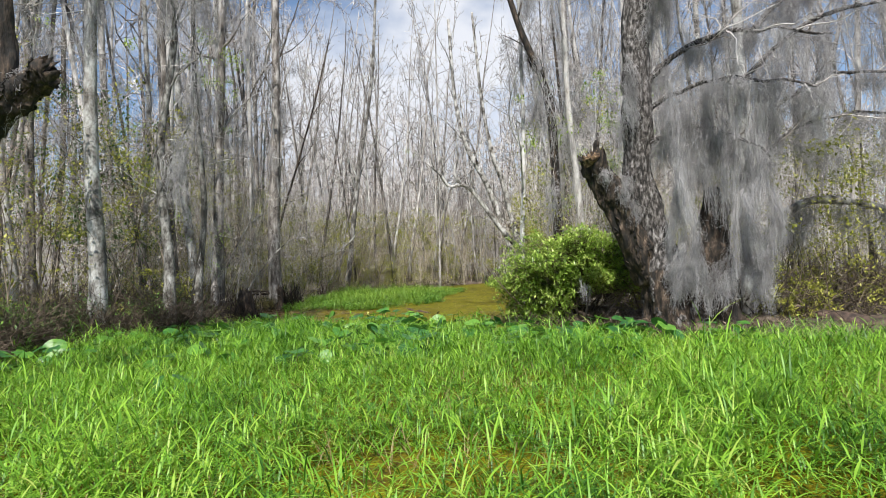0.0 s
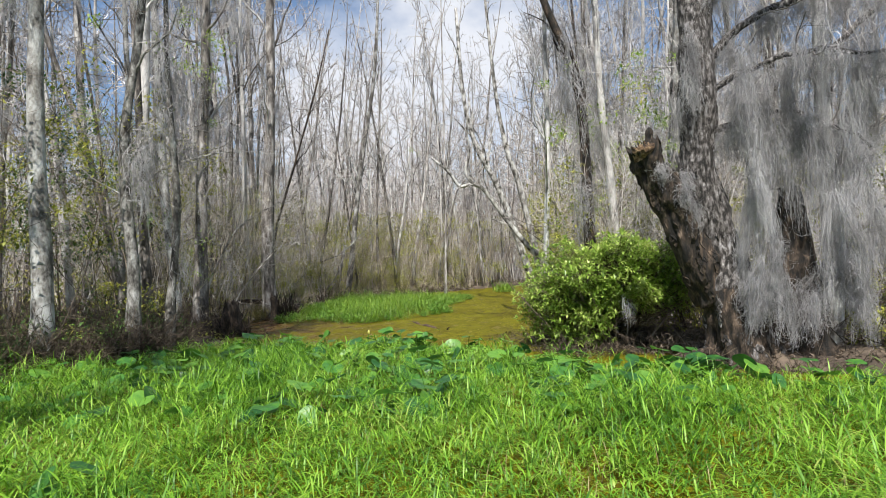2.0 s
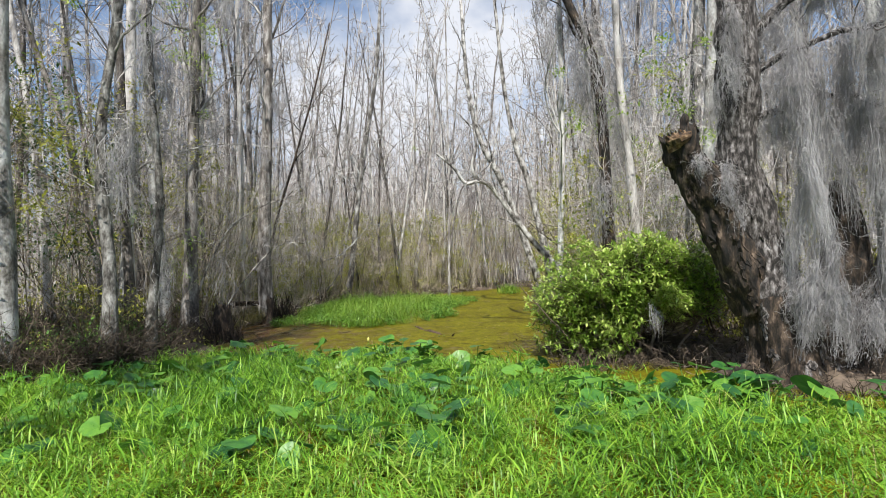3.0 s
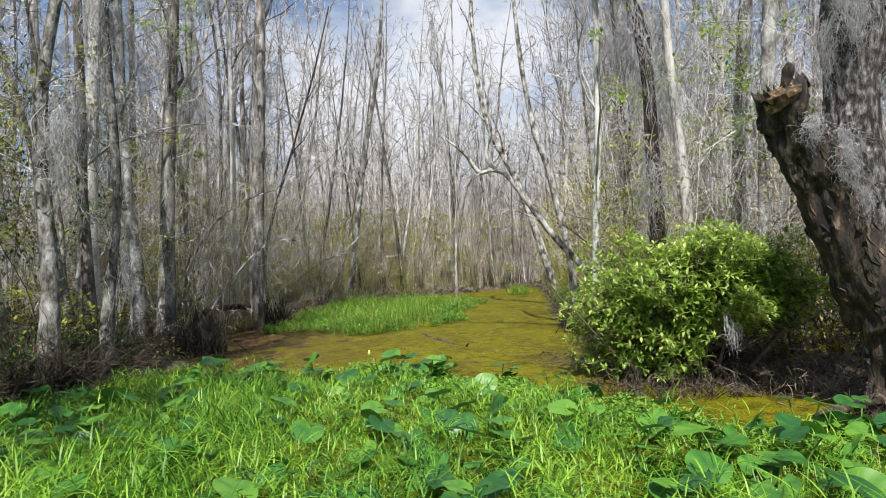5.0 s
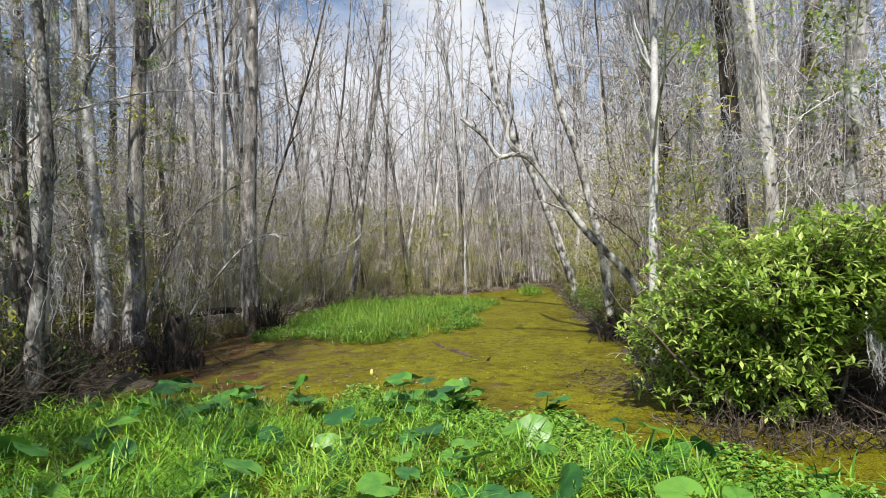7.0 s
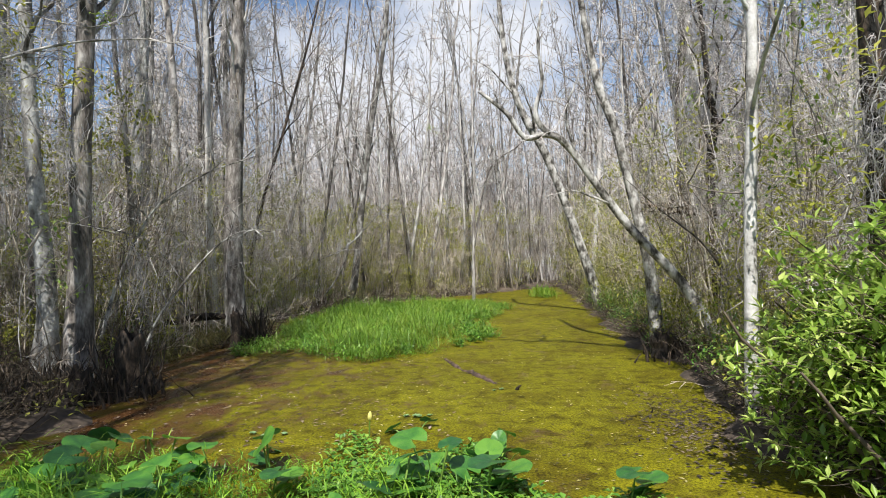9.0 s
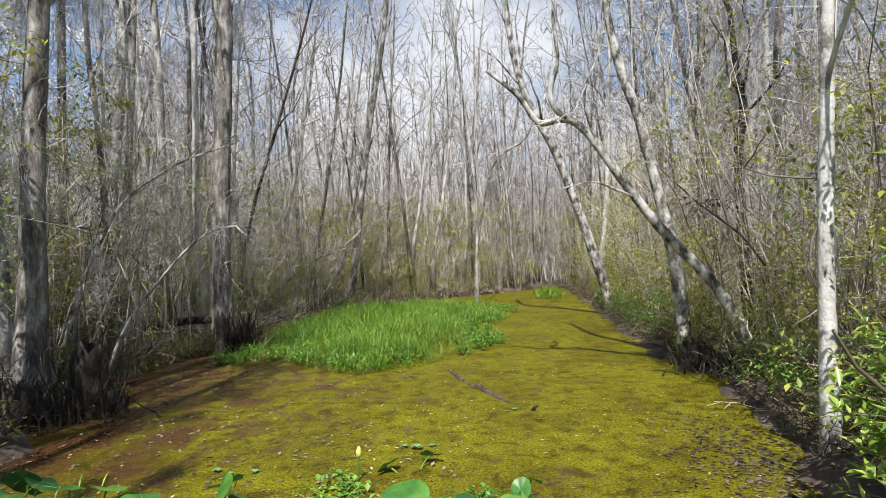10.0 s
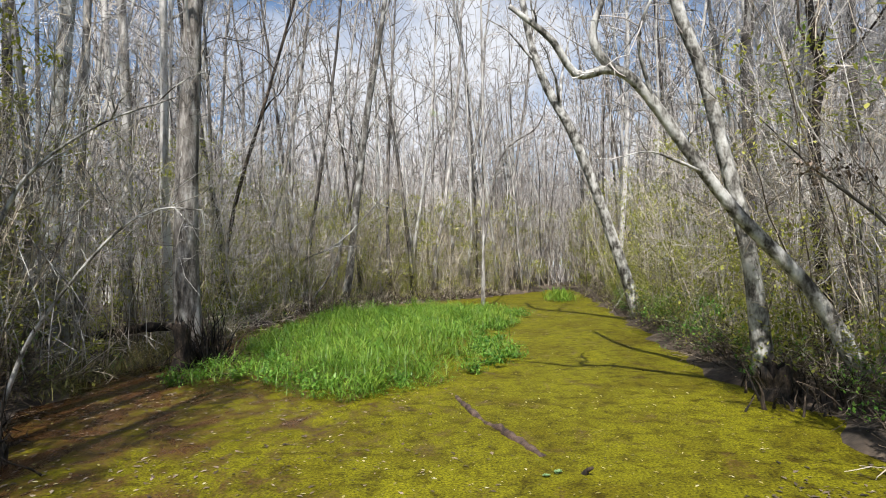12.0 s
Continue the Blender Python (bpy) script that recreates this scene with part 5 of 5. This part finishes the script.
L = 0.12 * u.uniform(0.45, 1.5, len(x)) * (1 + 1.1 * patch) * np.interp(y - meadow_edge(x), [-3, 0], [1, 0.7])
grass("marsh_grass", "bright green marsh grass growing in a floating mat", x, y, L, 0.0098 * u.uniform(0.5, 1.5, len(x)), M_GRASS, (0.2, 1.5))
x, y = tufts(420, 7, -6, 7, 2, 12, 0.10)
keep = (y < meadow_edge(x) - 0.3) & (x > bank_x(LEFT_BANK, y) + 0.1)
grass("dry_grass", "dry straw-coloured stalks among the marsh grass", x[keep], y[keep], 0.26 * u.uniform(0.5, 1.2, keep.sum()), 0.006 * np.ones(keep.sum()), M_DRY_GRASS, (0.05, 0.8), 0.05)

ISLAND = [(-6.2, 20.7), (-4.8, 20.5), (-3.0, 19.4), (-2.0, 20.3), (-0.5, 22.6), (-0.9, 26), (0.3, 32), (-0.6, 36), (-4, 37), (-7.5, 33), (-6.6, 25), (-5.9, 22.6)]


def inside(poly, x, y):
    r = np.zeros(len(x), bool)
    for (x0, y0), (x1, y1) in zip(poly, poly[1:] + poly[:1]):
        cross = ((y0 > y) != (y1 > y)) & (x < (x1 - x0) * (y - y0) / (y1 - y0 + 1e-12) + x0)
        r ^= cross
    return r


x, y = tufts(10500, 9, -8, 1, 19, 37, 0.10)
keep = inside(ISLAND, x, y)
x, y = x[keep], y[keep]
patch = 0.7 * patchy(x, y, 0.5, 9.0) + 0.7 * patchy(x, y, 1.9, 4.0)
keep = u.random(len(x)) < 0.62 + 1.6 * patch
x, y, patch = x[keep], y[keep], patch[keep]
rim = np.min([np.hypot(x - (x0 + (x1 - x0) * np.clip(((x - x0) * (x1 - x0) + (y - y0) * (y1 - y0)) / ((x1 - x0) ** 2 + (y1 - y0) ** 2), 0, 1)), y - (y0 + (y1 - y0) * np.clip(((x - x0) * (x1 - x0) + (y - y0) * (y1 - y0)) / ((x1 - x0) ** 2 + (y1 - y0) ** 2), 0, 1))) for (x0, y0), (x1, y1) in zip(ISLAND, ISLAND[1:] + ISLAND[:1])], 0)
patch = patch + np.interp(rim, [0, 0.3, 1.2], [-0.75, -0.4, 0.1])
grass("island_grass", "lush green grass patch standing in the slough", x, y, 0.17 * u.uniform(0.35, 1.6, len(x)) * (1 + 1.1 * patch) * np.interp(x, [-6.5, -4, -1, 1], [1.25, 1.15, 0.8, 0.6]), 0.0125 * u.uniform(0.5, 1.5, len(x)), M_ISLAND_GRASS, (0.2, 1.6))

x, y = tufts(230, 40, -7, 0, 19.6, 36, 0.14)
keep = inside(ISLAND, x, y)
grass("tall_grass", "taller darker tufts in the grass patch", x[keep], y[keep], 0.38 * u.uniform(0.4, 1.3, keep.sum()), 0.012 * np.ones(keep.sum()), M_ISLAND_GRASS, (0.1, 1.2), 0.12)
x, y = u.uniform(-8, 1, 1500), u.uniform(19, 37, 1500)
keep = inside(ISLAND, x, y) & (patchy(x, y, 0.7, 2.0) > -0.08)
leaf_clumps("island_herbs", "leafy dark green herbs among the grass patch", np.stack([x[keep], y[keep], u.uniform(0.04, 0.2, keep.sum())], 1), u.uniform(0.10, 0.30, keep.sum()), 55, 0.085, M_HERB, 0.55)

# coarse half-dry grass on the left bank between the grass patch and the trees
x, y = tufts(520, 18, -9.6, -6.0, 19.5, 28, 0.16)
keep = (x < bank_x(LEFT_BANK, y) + 0.5) & ~inside(ISLAND, x, y)
grass("bank_grass", "coarse half-dry brownish grass on the bank", x[keep], y[keep], 0.32 * u.uniform(0.4, 1.3, keep.sum()), 0.012 * np.ones(keep.sum()), M_BANK_GRASS, (0.2, 1.5))

# a lone tuft standing in the far channel
x, y = u.normal(2.34, 0.35, 500), u.normal(40.4, 0.8, 500)
grass("tall_grass", "yellow-green tuft of grass in the far channel", x, y, 0.65 * u.uniform(0.4, 1.2, 500), np.full(500, 0.03), M_ISLAND_GRASS, (0.1, 1.0))

# low floating herbs at the meadow's rim
x, y = tufts(3600, 10, -2.2, 3.2, 9.5, 15, 0.1)
keep = (y > meadow_edge(x) - 0.5) & (y < meadow_edge(x) + 1.2 - 0.2 * np.abs(x) + 0.4 * np.sin(x * 5)) & (x < bank_x(RIGHT_BANK, y) - 0.1)
hb = np.stack([x[keep], y[keep], u.uniform(0.01, 0.10, keep.sum())], 1)
hl = 0.06 * u.uniform(0.5, 1.3, len(hb))
thing("floating_herbs", "low round-leaved green herbs floating at the meadow's rim", "plants", kind="stuff", mesh=Shape().leaves(hb, u.normal(0, 1, (len(hb), 3)) * np.array([1, 1, 0.35]), hl, hl * 0.7).mesh("floating_herbs", M_HERB))

# flecks on the floating weed
x, y = u.uniform(-7.5, 3.5, 10000), 12 + 30 * u.random(10000) ** 1.6
keep = (x > bank_x(LEFT_BANK, y) + 0.1) & (x < bank_x(RIGHT_BANK, y) - 0.1) & (y > meadow_edge(x) - 1)
fl = np.stack([x[keep], y[keep], np.full(keep.sum(), 0.006)], 1)
ll = 0.04 * u.uniform(0.3, 1.4, len(fl))
thing("floating_flecks", "pale dead leaf flecks floating on the weed", "leaves", kind="stuff", mesh=Shape().leaves(fl, u.normal(0, 1, (len(fl), 3)) * np.array([1, 1, 0.08]), ll, ll * 0.5, 0.05).mesh("floating_flecks", M_FLECK))

x, y = u.uniform(-7.5, -1.0, 7000), u.uniform(14.5, 30, 7000)
keep = (x > bank_x(LEFT_BANK, y)) & (u.random(7000) < np.interp(x, [-7, -1], [1, 0.12]))
db = np.stack([x[keep], y[keep], np.full(keep.sum(), 0.008)], 1)
dl = 0.07 * u.uniform(0.3, 1.3, len(db))
thing("floating_litter", "brown dead leaves and bits floating near the bank", "leaves", kind="stuff", mesh=Shape().leaves(db, u.normal(0, 1, (len(db), 3)) * np.array([1, 1, 0.1]), dl, dl * 0.45, 0.08).mesh("floating_litter", M_LITTER))
x, y = u.normal(1.35, 0.35, 1500), u.normal(15.0, 0.75, 1500)
keep = x < bank_x(RIGHT_BANK, y) + 0.2
rb = np.stack([x[keep], y[keep], np.full(keep.sum(), 0.007)], 1)
rl = 0.06 * u.uniform(0.3, 1.3, len(rb))
thing("floating_litter", "dark sodden leaves floating by the shrub's bank", "leaves", kind="stuff", mesh=Shape().leaves(rb, u.normal(0, 1, (len(rb), 3)) * np.array([1, 1, 0.1]), rl, rl * 0.5, 0.08).mesh("floating_litter", M_DARK_BRUSH))
sunk = smooth_line([(-1.62, 20.0, -0.02), (-1.42, 19.2, 0.0), (-1.2, 18.55, -0.012), (-0.98, 18.1, -0.004), (-0.7, 17.4, -0.02)], 40)
thing("sunken_log", "thin dark log lying in the floating weed", "log", mesh=rough_tube(g, sunk, np.interp(np.arange(40), [0, 6, 20, 31, 39], [0.02, 0.04, 0.035, 0.055, 0.03]), 12, 0.45, 9, 0.0, 0.3).mesh("sunken_log", M_WET_WOOD))

snag = smooth_line([(-0.42, 16.98, -0.05), (-0.4, 16.95, 0.03), (-0.36, 16.9, 0.07)], 10)
thing("snag", "small black snag poking up through the weed", "branch", mesh=rough_tube(g, snag, np.linspace(0.035, 0.012, 10), 9, 0.35, 9).mesh("snag", M_DARK_BARK))

def dead_branch(seed, name, label, pts, r, mat, shoots=7, flex=0.2):
    """A dead branch or stick with a few bare side twigs."""
    g = np.random.default_rng(seed)
    root = thing(name, label, "branch")
    ln = smooth_line(pts, 22)
    part("stem", rough_tube(g, ln, np.linspace(r, 0.25 * r, 22), 7, 0.15, 6).mesh("stem", mat), root)
    a = sprout(g, ln[None], shoots, 0.2, 1, flex, 7, 0.16, -0.01)
    for q in a:
        part("side_branch", Shape().tubes(q[None], taper(0.35 * r, 0.08 * r, 1, 7), 4).mesh("side_branch", mat), root)
    b = sprout(g, a, 5, 0.2, 1, 0.45, 4, 0.2, 0.0)
    part("twig_spray", Shape().tubes(b, taper(0.14 * r, 0.06 * r, len(b), 4), 3).mesh("twig_spray", mat), root, "", "stuff")


dead_branch(501, "dead_branch", "grey dead branch arching up from the bank", [(-6.75, 18.5, 0.1), (-6.6, 18.5, 0.5), (-6.32, 18.5, 1.07), (-5.7, 18.5, 1.82), (-5.22, 18.5, 2.26), (-4.79, 18.5, 2.44), (-4.3, 18.5, 2.4)], 0.03, M_MOTTLED_BARK, 14, 0.34)
dead_branch(502, "dead_branch", "grey dead branch reaching over the bank", [(-7.6, 18.6, 0.2), (-7.2, 18.6, 1.5), (-6.72, 18.5, 2.37), (-6.31, 18.5, 2.95), (-5.49, 18.5, 3.44), (-4.6, 18.5, 3.7)], 0.034, M_MOTTLED_BARK, 14, 0.34)
dead_branch(503, "dead_branch", "pale dead trunk leaning on the far bank", [(-10.9, 35, 0.2), (-8.61, 35, 2.11), (-6.97, 35, 2.86), (-4.86, 35, 4.94)], 0.07, M_LICHEN_BARK, 7, 0.2)
dead_branch(504, "dead_branch", "pale dead stick leaning on the far bank", [(-8.5, 35, 0.2), (-7.58, 35, 1.29), (-7.1, 35, 2.2), (-6.9, 35, 3.0)], 0.05, M_LICHEN_BARK, 5, 0.3)
dead_branch(505, "dead_branch", "thin pale branch hung with withered leaves", [(2.6, 17.6, 1.6), (2.29, 17.5, 1.98), (1.75, 17.5, 2.45), (1.24, 17.4, 2.92)], 0.02, M_BARK, 6, 0.35)
dead_branch(506, "dead_branch", "long bare limb reaching across the wood's edge", [(-7.9, 15.2, 3.2), (-7.0, 15.1, 3.8), (-6.45, 15, 4.08), (-5.35, 15, 4.31), (-4.36, 15, 4.31)], 0.03, M_BARK, 6, 0.25)
withered = np.array([(1.6, 17.5, 2.5), (1.75, 17.45, 2.42), (1.95, 17.5, 2.45), (2.15, 17.5, 2.4)])
leaf_clumps("withered_leaves", "bunch of brown withered leaves on a branch", withered, 0.13, 45, 0.07, M_LITTER)


def stump(seed, label, x, y, h, r, jag=0.15):
    """A rotten stump with a fluted foot and a ragged, hollow top."""
    g = np.random.default_rng(seed)
    ln = smooth_line([(x, y, -0.1), (x + 0.02, y, h * 0.5), (x + g.normal(0, 0.05), y, h)], 14)
    sh = rough_tube(g, ln, np.linspace(1, 0.72, 14) * r, 18, 0.22, 6, 0.8)
    top = sh.v[0].reshape(14, 18, 3)
    top[-1, :, 2] += g.uniform(-jag, jag, 18)
    sh.v[2] = sh.v[2] - np.array([0, 0, 0.6 * h])
    return thing("rotten_stump", label, "stump", mesh=sh.mesh("rotten_stump", M_DARK_BARK))


stump(601, "dark rotten stump with ragged top at the water's edge", -6.05, 17.2, 0.85, 0.24)
stump(602, "low black mossy stump on the bank", -6.9, 14.9, 0.7, 0.24)
stump(605, "jagged black root stump among fallen leaves", -6.45, 16.6, 0.45, 0.18)
stump(606, "small dark cypress knee on the bank", -6.9, 16.2, 0.35, 0.12)
stump(603, "small hollow stump beside the grass patch", -6.72, 22.4, 0.85, 0.13)
stump(604, "black root stump under the leaning trees", 2.35, 19.5, 0.35, 0.22)
for label, pts, r in (("dark fallen trunk lying on the bank", [(-9.4, 24, 0.45), (-8.5, 24, 0.6), (-7.4, 24.1, 0.62)], 0.11),
                      ("grey fallen branch lying across the bank", [(-8.6, 15.6, 0.4), (-7.8, 15.3, 0.6), (-7.0, 15.2, 0.72)], 0.05),
                      # dark bark on this root carries on the shade painted under the tree
                      ("root lying by the old tree, dark like its shaded foot", [(3.0, 10.75, 0.02), (3.3, 10.8, 0.14), (3.7, 10.85, 0.2)], 0.06)):
    ln = smooth_line(pts, 14)
    thing("fallen_log", label, "log", mesh=rough_tube(g, ln, np.linspace(r, 0.8 * r, 14), 10, 0.2, 5).mesh("fallen_log", M_BARK if r < 0.055 else M_DARK_BARK))

# ---------------------------------------------------------------- spatterdock leaves


def pad_mesh(seed):
    """A heart-shaped leaf, cupped and wavy, notched at its stalk; tip along +y, 1 long."""
    g = np.random.default_rng(seed)
    rings, n = 5, 26
    v = [(0, 0, 0)]
    ph = g.uniform(0, 6, 3)
    for i in range(1, rings + 1):
        f = i / rings
        for j in range(n):
            a = radians(-152 + 304 * j / (n - 1))
            r = 0.5 * (1 + 0.12 * math.cos(a)) * (1 - 0.06 * abs(math.sin(a * 1.0)))
            if abs(a) > radians(120):
                r *= 1 - 0.10 * (abs(a) - radians(120)) / radians(32)
            px, py = math.sin(a) * r * f, math.cos(a) * r * f * 1.12
            z = 0.10 * (abs(px) ** 1.3) * 1.4 - 0.10 * f * f * max(0, math.cos(a)) + 0.022 * f * f * math.sin(3 * a + ph[0]) + 0.014 * f * math.sin(7 * a + ph[1])
            v.append((px, py, z))
    tris = [(0, 1 + j + 1, 1 + j) for j in range(n - 1)]
    quads = []
    for i in range(rings - 1):
        for j in range(n - 1):
            a = 1 + i * n + j
            quads.append((a, a + 1, a + n + 1, a + n))
    return Shape().add(np.array(v), quads, tris).mesh("leaf", M_PAD)


pads = [pad_mesh(s) for s in range(5)]


def spatterdock(seed, count, label, lift=1.0):
    g = np.random.default_rng(seed)
    root = thing("spatterdock", label, "water plant", "spatterdock plants")
    for _ in range(count):
        a, d = g.uniform(0, 6.283), g.uniform(0.05, 0.32)
        h = g.uniform(0.10, 0.31) * lift
        tip = np.array([math.cos(a) * d, math.sin(a) * d, h])
        ob = part("leaf", pads[g.integers(5)], root)
        s = g.uniform(0.15, 0.26)
        ob.matrix_basis = Matrix.LocRotScale(Vector(tip), Euler((g.normal(0.3, 0.4), g.normal(0, 0.35), g.uniform(0, 6.283))), Vector((s, s, s)))
        ln = smooth_line([(0, 0, -0.15), tip * np.array([0.6, 0.6, 0.5]), tip], 7)
        part("stalk", Shape().tubes(ln[None], np.full((1, 7), 0.007), 5).mesh("stalk", M_STALK), root)
    return root


docks = [spatterdock(400 + k, (3, 4, 5, 4, 6, 2)[k], "spatterdock plant with broad glossy heart-shaped green leaves") for k in range(6)]
low_dock = spatterdock(410, 2, "pair of broad green leaves lying low on the weed", 0.3)
dg = np.random.default_rng(31)
dock_spots = []
zones = [(30, -1.7, 1.0, 8.4, 11.8), (28, 0.9, 3.4, 7.8, 10.4), (20, -4.6, -2.0, 9.0, 13.2), (12, -3.4, -0.2, 7.4, 9.5), (24, -6.2, -2.6, 7.6, 10.8), (6, -6.0, -4.0, 9.5, 12.5), (5, -2.5, 0.5, 11.6, 13.2), (4, 2.6, 4.6, 8.0, 9.2), (1, -2.4, -2.2, 5.8, 6.1), (9, -4.6, -2.6, 12.6, 14.0), (4, -2.0, -0.6, 13.2, 14.3)]
for count, x0, x1, y0, y1 in zones:
    for _ in range(count):
        for _ in range(30):
            x, y = dg.uniform(x0, x1), dg.uniform(y0, y1)
            if all((x - a) ** 2 + (y - b) ** 2 > 0.16 for a, b in dock_spots):
                break
        dock_spots.append((x, y))
dock_spots += [(-1.6, 14.9), (-3.0, 14.2)]
for n, (x, y) in enumerate(dock_spots):
    src = docks[n % 6] if n < len(dock_spots) - 2 else low_dock
    m = pose(x, y, 0, 0, 0, dg.uniform(0, 360)) @ Matrix.Diagonal((*([dg.uniform(0.85, 1.15)] * 3), 1))
    if n < 6 or n == len(dock_spots) - 2:
        src.matrix_basis = m
    else:
        copy_thing(src, m)


BUD = thing("flower_bud", "pale yellow upright flower bud among the broad leaves", "flower", at=(-2.01, 14.74, 0))
part("stalk", Shape().tubes(smooth_line([(0, 0, -0.1), (0.005, 0, 0.1), (0.012, 0, 0.2)], 8)[None], np.full((1, 8), 0.008), 6).mesh("stalk", M_STALK), BUD)
bud_line = smooth_line([(0.012, 0, 0.19), (0.014, 0, 0.23), (0.016, 0, 0.28)], 9)
part("bud", rough_tube(np.random.default_rng(8), bud_line, np.array([0.010, 0.018, 0.022, 0.024, 0.024, 0.022, 0.019, 0.014, 0.006]), 10, 0.08, 20).mesh("bud", M_BUD), BUD, "pale yellow closed bud")


def water_lettuce(seed):
    """A floating rosette of pale, ribbed, blunt leaves."""
    g = np.random.default_rng(seed)
    root = thing("water_lettuce", "pale green floating rosette on the weed", "water plant", "floating rosettes")
    for j in range(9):
        a, r = j * 2.4, 0.03 + 0.006 * j
        v, q = [], []
        for i in range(5):
            f = i / 4
            w = 0.012 + 0.035 * math.sin(f * 2.2)
            for k in (-1, 0, 1):
                v.append((k * w, r * 0.3 + f * (0.05 + 0.5 * r), 0.02 + 0.05 * f * (1 - 0.07 * j) + 0.01 * abs(k)))
        for i in range(4):
            for k in range(2):
                q.append((i * 3 + k, i * 3 + k + 1, i * 3 + k + 4, i * 3 + k + 3))
        ob = part("leaf", Shape().add(np.array(v), q).mesh("leaf", M_LETTUCE), root)
        ob.matrix_basis = pose(0, 0, 0, g.normal(0, 6), 0, math.degrees(a))
    return root


rosette = water_lettuce(9)
for n, (x, y) in enumerate(((-1.62, 15.55), (-1.48, 15.62), (-1.75, 15.6), (-3.15, 14.9), (-2.95, 14.95), (-3.3, 14.98), (-0.72, 16.9), (-0.62, 16.98))):
    m = pose(x, y, 0, 0, 0, 70 * n) @ Matrix.Diagonal((*([0.55 + 0.08 * (n % 3)] * 3), 1))
    if n:
        copy_thing(rosette, m)
    else:
        rosette.matrix_basis = m
